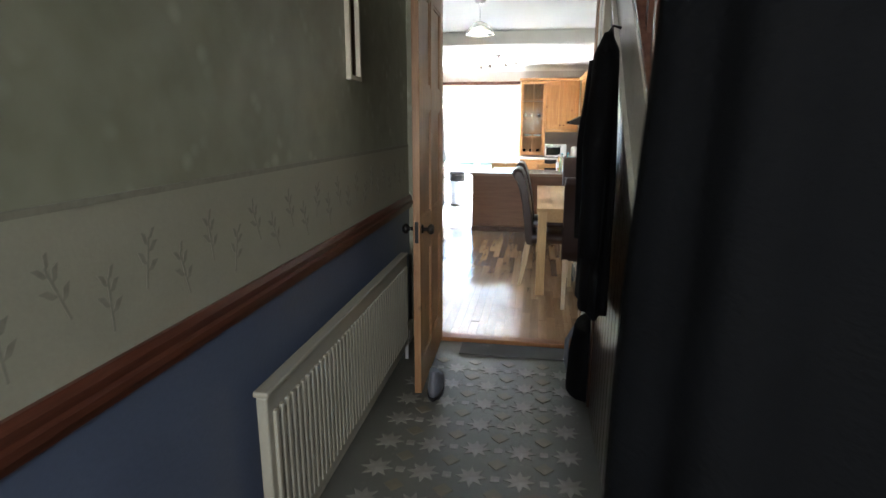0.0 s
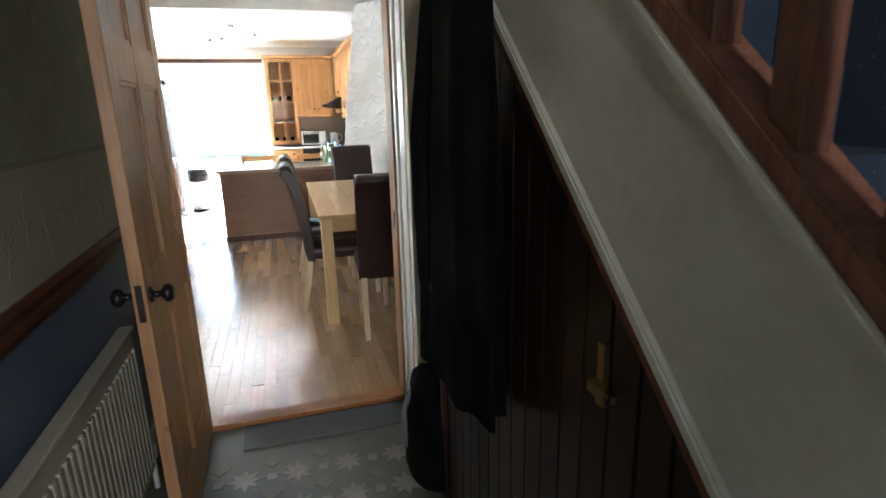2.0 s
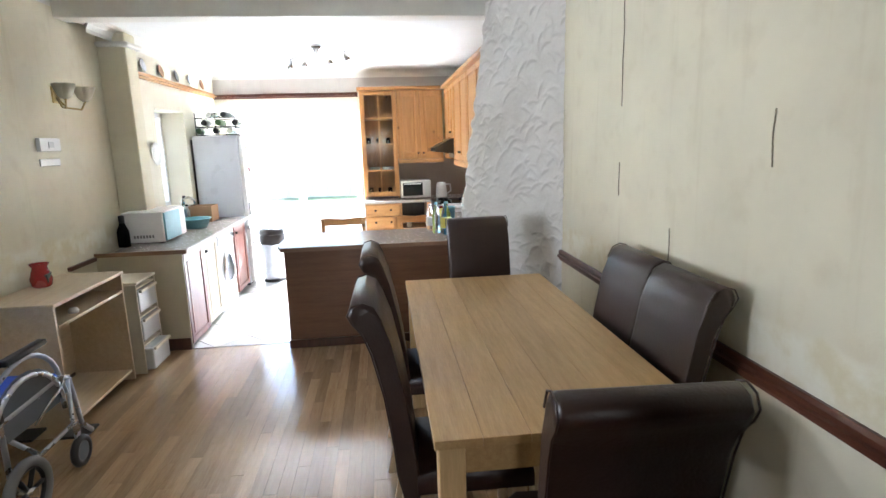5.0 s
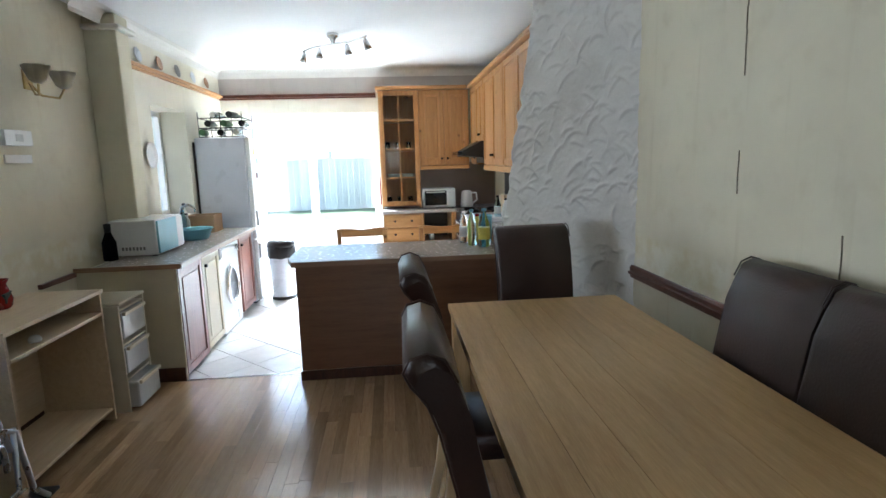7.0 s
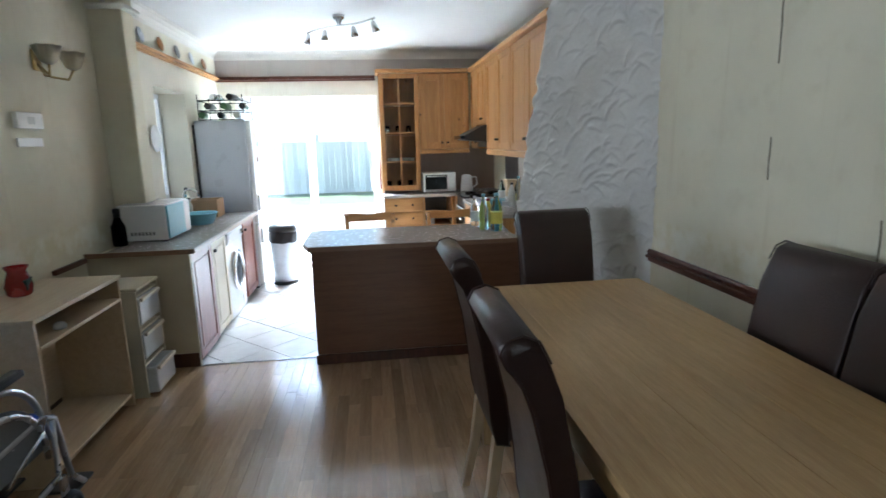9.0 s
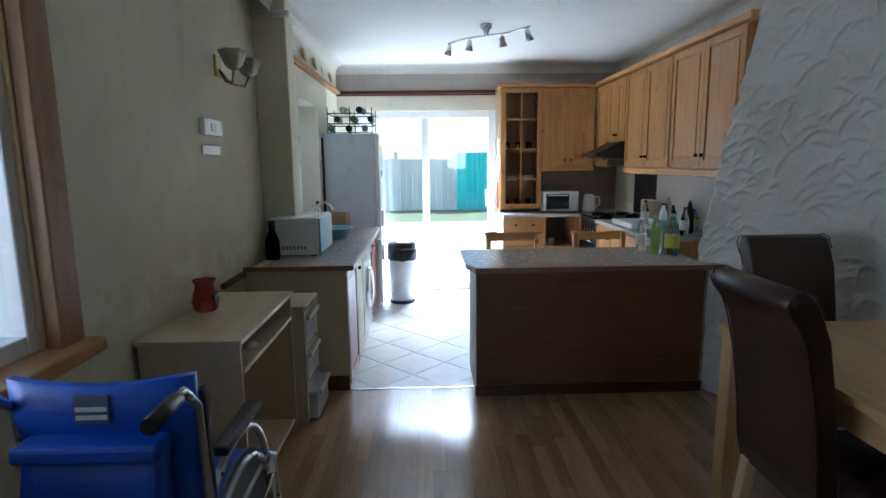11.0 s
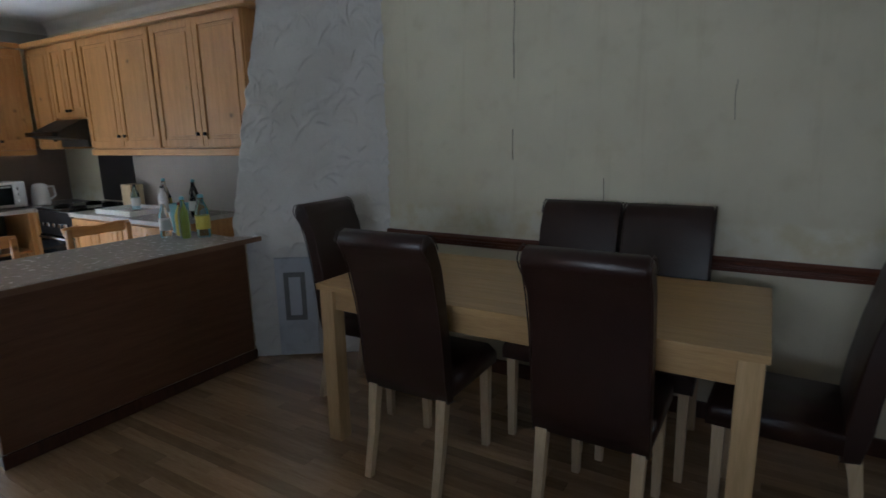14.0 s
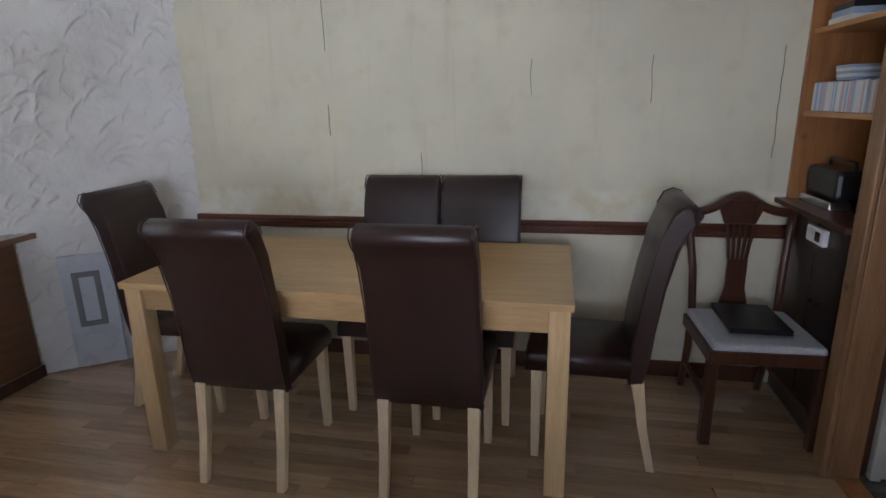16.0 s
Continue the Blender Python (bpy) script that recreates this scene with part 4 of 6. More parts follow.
def leather_chair():
    """A scroll-back chair: upholstered back and seat on pale legs. It faces +y; the rear of the seat is at y = 0."""
    t = local_thing("dining_chair", "brown leather scroll-back dining chair with pale beech legs", "chair", "chairs round the table")
    w = 0.203
    prof = [(0.07, 0.4), (0.015, 0.41), (-0.005, 0.5), (-0.015, 0.62), (-0.04, 0.8), (-0.075, 0.95), (-0.1, 1.02), (-0.13, 1.055), (-0.145, 1.085), (-0.13, 1.115), (-0.095, 1.125), (-0.06, 1.11), (-0.035, 1.06), (-0.01, 0.98), (0.03, 0.8), (0.055, 0.64), (0.07, 0.5)]
    part("backrest", rings([[(x, y * (1 - 0.1 * e), z - 0.02 * e * (z > 1)) for y, z in prof] for x, e in ((-w, 1.6), (-w * 0.98, 0.5), (-w * 0.93, 0), (w * 0.93, 0), (w * 0.98, 0.5), (w, 1.6))]), M["leather"], t)
    bm = rings([[(x, y, z) for x, z in ((-w, 0.42), (-w, 0.49), (-w + 0.03, 0.515), (w - 0.03, 0.515), (w, 0.49), (w, 0.42))] for y in (0.06, 0.3, 0.45, 0.475)])
    for v in bm.verts:
        if v.co.y > 0.46 and v.co.z > 0.48:
            v.co.z -= 0.02
    part("seat", bm, M["leather"], t)
    for s in (1, -1):
        part("leg", rings([[(s * (w - 0.035) + a * d, 0.43 + b * d, z) for a, b in ((-1, -1), (1, -1), (1, 1), (-1, 1))] for z, d in ((0, 0.016), (0.43, 0.022))]), M["leg"], t)
        part("leg", rings([[(s * (w - 0.03) + a * d, y + b * d, z) for a, b in ((-1, -1), (1, -1), (1, 1), (-1, 1))] for z, d, y in ((0, 0.016, -0.045), (0.2, 0.018, 0.0), (0.42, 0.022, 0.03))]), M["leg"], t)
    part("seam", tube([(-w - 0.001, y, z) for y, z in prof[:13]], 0.003, 5), M["leather"], t)
    part("seam", tube([(w + 0.001, y, z) for y, z in prof[:13]], 0.003, 5), M["leather"], t)
    for o in t.children:
        if o.name.startswith("leg"):
            for f in o.data.polygons:
                f.use_smooth = False
    return t


ch = leather_chair()
ch.matrix_basis = pose(0.21, 6.28, 0, 0, 0, -90)
for p in (pose(0.205, 5.505, 0, 0, 0, -91), pose(1.22, 5.87, 0, 0, 0, 90), pose(1.21, 5.44, 0, 0, 0, 91), pose(0.815, 7.13, 0, 0, 0, 182), pose(0.72, 4.68, 0, 0, 0, -3)):
    copy_thing(ch, p)


def old_chair():
    """An old splat-back chair with a pale drop-in seat. It faces -x."""
    t = local_thing("antique_chair", "old mahogany splat-back chair with a pale brocade seat", "chair")
    part("seat_frame", boxes((-0.25, -0.21, -0.24, 0.24, 0.41, 0.47), (0.19, 0.23, -0.2, 0.2, 0.41, 0.47), (-0.21, 0.19, -0.24, -0.2, 0.41, 0.47), (-0.21, 0.19, 0.2, 0.24, 0.41, 0.47), bev=0.004), M["mahogany"], t)
    part("seat", box(-0.24, 0.2, -0.225, 0.225, 0.455, 0.5, 0.018), M["lace"], t, "pale brocade drop-in seat")
    for s in (1, -1):
        part("leg", box(-0.25, -0.205, s * 0.22 - 0.022, s * 0.22 + 0.022, 0, 0.41, 0.004), M["mahogany"], t)
        part("back_post", tube([(0.3, s * 0.19, 0.0), (0.24, s * 0.19, 0.25), (0.21, s * 0.195, 0.46), (0.23, s * 0.205, 0.7), (0.27, s * 0.23, 0.92), (0.285, s * 0.24, 0.98)], 0.019, 8), M["mahogany"], t)
        part("side_stretcher", box(-0.22, 0.22, s * 0.2 - 0.01, s * 0.2 + 0.01, 0.16, 0.19, 0.003), M["mahogany"], t)
    part("crest_rail", tube([(0.29, y, 0.98 + 0.085 * math.exp(-(y / 0.11) ** 2)) for y in [-0.26 + 0.02 * i for i in range(27)]], 0.022, 8), M["mahogany"], t)
    part("splat_lower", prism([(-0.075, 0.47), (0.075, 0.47), (0.045, 0.6), (0.045, 0.75), (-0.045, 0.75), (-0.045, 0.6)], "x", 0.235, 0.25), M["mahogany"], t)
    for i in range(5):
        y = -0.04 + 0.02 * i
        part("splat_bar", prism([(y - 0.006, 0.75), (y + 0.006, 0.75), (y * 1.5 + 0.007, 0.93), (y * 1.5 - 0.007, 0.93)], "x", 0.245, 0.26), M["mahogany"], t)
    part("splat_top", prism([(-0.07, 0.93), (0.07, 0.93), (0.1, 1.01), (0.06, 1.05), (-0.06, 1.05), (-0.1, 1.01)], "x", 0.262, 0.278), M["mahogany"], t)
    t.matrix_basis = pose(1.02, 4.17, 0, 0, 0, 2) @ Matrix.Diagonal((1, 1, 0.965, 1))
    return t


old_chair()
lap = thing("laptop", (1.02, 4.15, 0.5), "closed black laptop lying on the antique chair", "laptop")
part("base", box(0.86, 1.18, 4.05, 4.3, 0.5, 0.515, 0.004), M["black"], lap)
part("lid", box(0.86, 1.18, 4.05, 4.3, 0.516, 0.525, 0.003), M["black"], lap)


# ---- bookcase ----
def bookcase():
    t = thing("bookcase", (1.12, 3.75, 0), "built-in knotty pine bookcase with a cupboard base", "bookcase")
    x0, x1 = 0.705, XR - 0.004
    part("side_panel", box(x1 - 0.02, x1, 3.57, 3.95, 1.0, 2.5, 0.002), M["shelf_pine"], t)
    part("side_panel", box(x0, x0 + 0.02, 3.57, 3.95, 1.0, 2.5, 0.002), M["shelf_pine"], t)
    part("back_panel", box(x0 + 0.02, x1 - 0.02, 3.565, 3.575, 1.0, 2.5), M["shelf_pine"], t)
    for z in (1.4, 1.76, 2.12, 2.46):
        part("shelf", box(x0 + 0.021, x1 - 0.021, 3.577, 3.935, z, z + 0.022, 0.002), M["pine_h"], t)
    part("counter", box(x0, x1, 3.565, 4.0, 0.985, 1.01, 0.004), M["mahogany"], t)
    part("base_body", box(x0, x1, 3.57, 3.91, 0, 0.984), M["panelling"], t)
    for a in (0, 1):
        d = part("door", box(x0 + 0.05 + a * 0.32, x0 + 0.36 + a * 0.32, 3.91, 3.93, 0.08, 0.96, 0.003), M["panelling"], t)
        part("knob", lathe([(0.008, 0), (0.016, 0.012), (0.01, 0.02)], (x0 + 0.25 + a * 0.07, 3.935, 0.6), 10), M["iron"], d)


bookcase()
y = XR - 0.05
for k in range(44):
    w = random.uniform(0.01, 0.02)
    if y - w < 0.76:
        break
    solid("disc_case", box(y - w, y - 0.0008, 3.775, 3.915, 1.423, 1.423 + random.uniform(0.12, 0.126), 0.001), M[random.choice(("book_blue", "book_pink", "book_white", "paper"))], "slim disc case standing on the pine shelf", "disc case", "discs on the shelf")
    y -= w
for k in range(5):
    solid("disc_case", box(1.02 + 0.005 * k, 1.16 + 0.004 * k, 3.775, 3.915, 1.551 + 0.012 * k, 1.562 + 0.012 * k, 0.001), M[("book_blue", "paper")[k % 2]], "slim disc case lying on the row of discs", "disc case", "discs on the shelf")
for k in range(3):
    solid("book", box(1.1, 1.3 - 0.02 * k, 3.73, 3.92, 1.783 + 0.025 * k, 1.807 + 0.025 * k, 0.002), M[("paper", "book_blue", "black")[k]], "thin book lying on the upper shelf", "book", "books")
st = thing("radio_cassette", (1.2, 3.8, 1.01), "black portable stereo on a silver box on the counter", "stereo")
part("body", box(1.04, 1.34, 3.74, 3.9, 1.052, 1.18, 0.02), M["black"], st)
part("handle", tube([(1.07, 3.82, 1.17), (1.08, 3.82, 1.21), (1.3, 3.82, 1.21), (1.31, 3.82, 1.17)], 0.008), M["black"], st)
part("base_tray", box(1.03, 1.35, 3.72, 3.92, 1.011, 1.05, 0.004), M["chrome"], st)
bowl = solid("glass_bowl", lathe([(0.03, 0), (0.05, 0.01), (0.075, 0.06), (0.07, 0.06), (0.045, 0.014), (0.01, 0.01)], (0.93, 3.82, 1.011)), M["clear"], "small glass bowl on the bookcase counter", "bowl")
sock = thing("socket_strip", (1.02, 3.95, 0.9), "white socket block fixed under the counter edge", "socket")
part("body", box(0.96, 1.12, 3.932, 3.955, 0.87, 0.94, 0.004), M["white"], sock)
part("outlet", box(0.99, 1.03, 3.955, 3.958, 0.885, 0.925), M["black"], sock)

# ---- dining room wall pieces ----
wl = thing("wall_light", (XL, 7.89, 2.0), "brass two-arm wall light with frosted tulip shades", "wall lamp")
part("back_plate", box(XL, XL + 0.015, 7.85, 7.93, 1.98, 2.1, 0.006), M["brass"], wl)
for s in (1, -1):
    part("arm", tube([(XL + 0.015, 7.89, 2.02), (XL + 0.06, 7.89 + s * 0.03, 1.95), (XL + 0.12, 7.89 + s * 0.1, 1.94), (XL + 0.14, 7.89 + s * 0.13, 2.0)], 0.007), M["brass"], wl)
    cx, cy = XL + 0.14, 7.89 + s * 0.13
    sh = []
    for r, z in ((0.02, 0), (0.045, 0.02), (0.055, 0.06), (0.07, 0.1), (0.062, 0.1), (0.048, 0.06), (0.038, 0.025), (0.01, 0.01)):
        sh.append([(cx + r * (1 + 0.12 * math.sin(6 * a) * (z > 0.05)) * math.cos(a), cy + r * (1 + 0.12 * math.sin(6 * a) * (z > 0.05)) * math.sin(a), 2.0 + z) for a in [2 * math.pi * k / 24 for k in range(44)]])
    part("shade", rings(sh), M["frosted"], wl, "frosted tulip glass shade")
th = thing("thermostat", (XL, 7.7, 1.69), "white thermostat box on the cream wall", "thermostat")
part("case", box(XL, XL + 0.03, 7.58, 7.82, 1.645, 1.735, 0.005), M["white"], th)
part("dial", box(XL + 0.03, XL + 0.034, 7.67, 7.73, 1.67, 1.71), M["plastic_clear"], th)
solid("wall_switch", box(XL, XL + 0.012, 7.585, 7.82, 1.545, 1.595, 0.004), M["white"], "white double switch plate on the cream wall", "switch")
pl = thing("wall_plate", (XK, 9.17, 1.6), "white decorative plate hung on the wall", "plate")
bm = lathe([(0.02, 0), (0.06, 0.0), (0.11, 0.018), (0.108, 0.022), (0.06, 0.006), (0.02, 0.006)], n=28)
bm.transform(Matrix.Translation((XK + 0.002, 9.17, 1.6)) @ Matrix.Rotation(radians(90), 4, "Y"))
part("plate", bm, M["white"], pl)
# cracks where the paper has parted
for y_, za, zb in ((5.79, 1.08, 1.235), (5.2, 1.52, 1.7), (4.615, 1.47, 1.7), (6.31, 1.78, 2.45), (6.31, 1.33, 1.5), (4.035, 1.2, 1.72)):
    bm = bmesh.new()
    n = 8
    for i in range(n):
        za_, zb_ = za + (zb - za) * i / n, za + (zb - za) * (i + 1) / n
        o = 0.008 * noise.noise((y_, za_ * 9, 0))
        cube(bm, XR - 0.004, XR, y_ + o, y_ + o + 0.0028, za_, zb_)
    structure("trim_paper_seam", bm, M["seam"], "open seam in the old wallpaper", "wall crack")

# ---- desk ----
DK = (XL + 0.02, -1.66, 6.74, 7.56, 0.805)


def desk():
    x0, x1, y0, y1, z = DK
    t = thing("computer_desk", ((x0 + x1) / 2, (y0 + y1) / 2, 0), "pale beech computer desk with a keyboard shelf", "desk")
    part("top", box(x0, x1, y0 - 0.01, y1 + 0.01, z - 0.022, z, 0.003), M["beech"], t)
    for y in (y0, y1 - 0.018):
        part("side_panel", box(x0 + 0.01, x1 - 0.01, y, y + 0.018, 0.0, z - 0.023, 0.002), M["beech"], t)
    part("keyboard_shelf", box(x0 + 0.03, x1 - 0.005, y0 + 0.019, y1 - 0.019, z - 0.15, z - 0.132, 0.002), M["beech"], t)
    part("base_shelf", box(x0 + 0.03, x1 - 0.02, y0 + 0.019, y1 - 0.019, 0.06, 0.078, 0.002), M["beech"], t)
    part("back_panel", box(x0 + 0.012, x0 + 0.026, y0 + 0.019, y1 - 0.019, 0.1, z - 0.024), M["beech"], t)


desk()
solid("computer_mouse", lathe([(0.028, 0), (0.03, 0.012), (0.022, 0.028), (0.006, 0.034)], (-1.72, 7.02, DK[4] - 0.131)), M["paper"], "white mouse on the keyboard shelf", "mouse")
jug = thing("oil_burner", (-1.98, 7.2, DK[4]), "red glazed oil burner on the desk, its cut-out a black patch of shade", "oil burner")
part("body", lathe([(0.045, 0), (0.055, 0.01), (0.062, 0.05), (0.048, 0.1), (0.04, 0.125), (0.055, 0.15), (0.05, 0.15), (0.035, 0.13)], (-1.98, 7.2, DK[4])), M["red_glaze"], jug)
# solid black patch painted as the dark of the cut-out; nothing is pierced
part("opening", prism([(7.17, DK[4] + 0.03), (7.22, DK[4] + 0.09), (7.165, DK[4] + 0.08)], "x", -1.945, -1.922), M["black"], jug)
dr = thing("drawer_tower", (-1.78, 7.8, 0), "cream plastic tower of three clear drawers", "drawer unit")
for y in (7.63, 7.955):
    part("side_frame", box(-1.98, -1.62, y, y + 0.015, 0.0, 0.68, 0.004), M["cream_plastic"], dr)
part("top", box(-1.98, -1.61, 7.63, 7.97, 0.68, 0.7, 0.008), M["cream_plastic"], dr)
for i in range(3):
    z = 0.02 + 0.22 * i
    out = 0.05 if i == 0 else 0.0
    d = part("drawer", box(-1.95 + out, -1.615 + out, 7.65, 7.95, z, z + 0.17, 0.012), M["plastic_clear"], dr, "cloudy clear plastic drawer")
    part("drawer_lip", box(-1.616 + out, -1.595 + out, 7.66, 7.94, z + 0.15, z + 0.172, 0.004), M["cream_plastic"], d)
    part("shelf_bar", box(-1.97, -1.625, 7.646, 7.954, z + 0.178, z + 0.192, 0.002), M["cream_plastic"], dr)


# ---- wheelchair ----
def wheelchair():
    t = thing("wheelchair", (-1.62, 6.1, 0), "folding transit wheelchair with bright blue nylon seat and bag", "wheelchair")
    xs = (-1.86, -1.43)
    for x in xs:
        s = 1 if x > -1.6 else -1
        part("back_tube", tube([(x, 5.93, 0.2), (x, 5.93, 0.6), (x, 5.9, 0.92), (x, 5.84, 0.98), (x, 5.74, 0.98)], 0.012), M["alu"], t)
        part("push_grip", tube([(x, 5.8, 0.98), (x, 5.68, 0.975)], 0.019), M["black"], t)
        part("seat_tube", tube([(x, 5.93, 0.5), (x, 6.38, 0.52), (x, 6.45, 0.48), (x, 6.5, 0.2), (x, 6.58, 0.12)], 0.012), M["alu"], t)
        part("lower_tube", tube([(x, 5.9, 0.22), (x, 6.42, 0.24), (x, 6.44, 0.5)], 0.011), M["alu"], t)
        arc = [(6.13 + 0.25 * math.cos(a), 0.46 + 0.22 * math.sin(a)) for a in [math.pi * (0.82 - 0.078 * k) for k in range(11)]]
        part("arm_tube", tube([(x, 5.93, 0.66)] + [(x, yy, zz + 0.035) for yy, zz in arc[2:]] + [(x, 6.41, 0.42)], 0.012), M["alu"], t)
        part("guard_rim", tube([(x + s * 0.012, yy - 0.02, zz - 0.05) for yy, zz in arc] + [(x + s * 0.012, 6.36, 0.36)], 0.011), M["alu"], t)
        part("armrest", box(x - 0.025, x + 0.025, 6.0, 6.3, 0.725, 0.755, 0.01), M["black"], t)
        part("side_guard", prism([(5.95, 0.4)] + [(yy - 0.01, zz - 0.03) for yy, zz in arc] + [(6.36, 0.4)], "x", x - 0.004, x + 0.004), M["grey_fabric"], t)
        part("brake_lever", tube([(x + s * 0.03, 6.1, 0.4), (x + s * 0.04, 6.2, 0.46), (x + s * 0.05, 6.3, 0.5)], 0.007), M["chrome"], t)
        w = part("rear_wheel", torus((x + s * 0.05, 5.95, 0.158), 0.135, 0.023, "x"), M["rubber"], t, "grey tyred rear wheel")
        part("rim", torus((x + s * 0.05, 5.95, 0.158), 0.108, 0.01, "x"), M["black"], w)
        for a in range(6):
            c, q = math.cos(a * math.pi / 3), math.sin(a * math.pi / 3)
            part("spoke", tube([(x + s * 0.05, 5.95, 0.158), (x + s * 0.05, 5.95 + 0.105 * c, 0.158 + 0.105 * q)], 0.011, 6), M["iron"], w)
        part("hub", tube([(x, 5.95, 0.158), (x + s * 0.08, 5.95, 0.158)], 0.022), M["chrome"], w)
        c = part("caster", torus((x + s * 0.02, 6.42, 0.085), 0.065, 0.02, "x", 22), M["black"], t)
        part("disc", tube([(x + s * 0.006, 6.42, 0.085), (x + s * 0.034, 6.42, 0.085)], 0.05, 18), M["grey_fabric"], c)
        part("fork", boxes((x - 0.012 + s * 0.02, x - 0.004 + s * 0.02 + 0.004, 6.4, 6.44, 0.085, 0.24)), M["alu"], c)
        part("footplate", box(min(x, x - s * 0.15), max(x, x - s * 0.15), 6.52, 6.66, 0.1, 0.115, 0.004), M["black"], t)
    part("cross_brace", tube([(xs[0], 6.1, 0.24), (xs[1], 6.2, 0.5)], 0.011), M["alu"], t)
    part("cross_brace", tube([(xs[1], 6.13, 0.24), (xs[0], 6.17, 0.5)], 0.011), M["alu"], t)
    part("seat", box(xs[0], xs[1], 5.97, 6.38, 0.52, 0.545, 0.01), M["blue_fabric"], t, "bright blue nylon seat")
    n = 10
    part("backrest", rings([[(xs[0] + (xs[1] - xs[0]) * u, 5.93 - 0.03 * math.sin(math.pi * u) + d - (0.03 if z > 0.8 else 0) + 0.006 * noise.noise((u * 6, z * 6, 0)), z + (0.012 * math.sin(math.pi * u) * -1 if z > 0.9 else 0)) for u, d in [(i / n, -0.012) for i in range(n + 1)] + [(1 - i / n, 0.012) for i in range(n + 1)]] for z in (0.5, 0.6, 0.75, 0.9, 1.0)]), M["blue_fabric"], t)
    bagp = part("rear_pocket", rings([[(-1.8 + 0.31 * u, 5.86 + d + 0.012 * noise.noise((u * 5, z * 7, 2)), z) for u, d in [(i / n, -0.055 * k) for i in range(n + 1)] + [(1 - i / n, 0.015) for i in range(n + 1)]] for z, k in ((0.5, 0.9), (0.6, 1.1), (0.75, 1.0), (0.86, 0.5))]), M["blue_fabric"], t, "bright blue nylon rear pocket")
    part("pocket_flap", box(-1.81, -1.48, 5.795, 5.875, 0.83, 0.87, 0.01), M["blue_fabric"], bagp)
    for xa in (xs[0] - 0.012, xs[1] - 0.04):
        part("black_binding", box(xa, xa + 0.052, 5.92, 5.95, 0.5, 0.95, 0.006), M["black"], t)
    part("emblem_plate", box(-1.69, -1.61, 5.852, 5.857, 0.9, 0.97, 0.001), M["hall_blue"], t, "navy emblem patch with pale bars")
    for k in range(2):
        part("emblem_bar", box(-1.685, -1.615, 5.849, 5.852, 0.912 + 0.02 * k, 0.922 + 0.02 * k), M["paper"], t)
    t.matrix_basis = pose(-1.67, 6.1, 0)


wheelchair()

# ---- ceiling lamps ----
sp = thing("spotlight_bar", (-0.4, 9.4, H_KIT), "brushed steel ceiling bar with four spotlights", "spotlight")
A, B = Vector((-0.71, 9.72, 2.53)), Vector((-0.1, 9.09, 2.53))
part("bar", tube([tuple(A + (B - A) * (i / 12) + Vector((-0.03, -0.03, 0)) * math.sin(2 * math.pi * i / 12)) for i in range(13)], 0.009), M["chrome"], sp)
mid = (A + B) / 2
part("mount", lathe([(0.012, -0.085), (0.03, -0.04), (0.05, -0.03), (0.05, -0.001)], (mid.x, mid.y, H_KIT), 18), M["chrome"], sp)
for u in (0.04, 0.33, 0.66, 0.96):
    p = A + (B - A) * u + Vector((-0.03, -0.03, 0)) * math.sin(2 * math.pi * u)
    bm = lathe([(0.008, 0.0), (0.02, -0.015), (0.024, -0.05), (0.033, -0.09), (0.028, -0.088), (0.018, -0.05)], n=16)
    bm.transform(Matrix.Translation((p.x, p.y, p.z - 0.015)) @ Matrix.Rotation(radians(18 - 40 * u), 4, "Y") @ Matrix.Rotation(radians(12), 4, "X"))
    part("spot", bm, M["chrome"], sp)
pend = thing("pendant_lamp", (-0.35, 6.1, H_ROOM), "white glass pendant lamp on a short cord", "ceiling lamp")
part("rose", lathe([(0.02, -0.03), (0.05, -0.02), (0.055, -0.002)], (-0.35, 6.1, H_ROOM)), M["white"], pend)
part("cord", tube([(-0.35, 6.1, H_ROOM - 0.02), (-0.35, 6.1, H_ROOM - 0.22)], 0.005, 6), M["white"], pend)
part("shade", lathe([(0.02, -0.2), (0.07, -0.22), (0.13, -0.28), (0.15, -0.33), (0.14, -0.33), (0.12, -0.285), (0.06, -0.23)], (-0.35, 6.1, H_ROOM), 24), M["frosted"], pend)


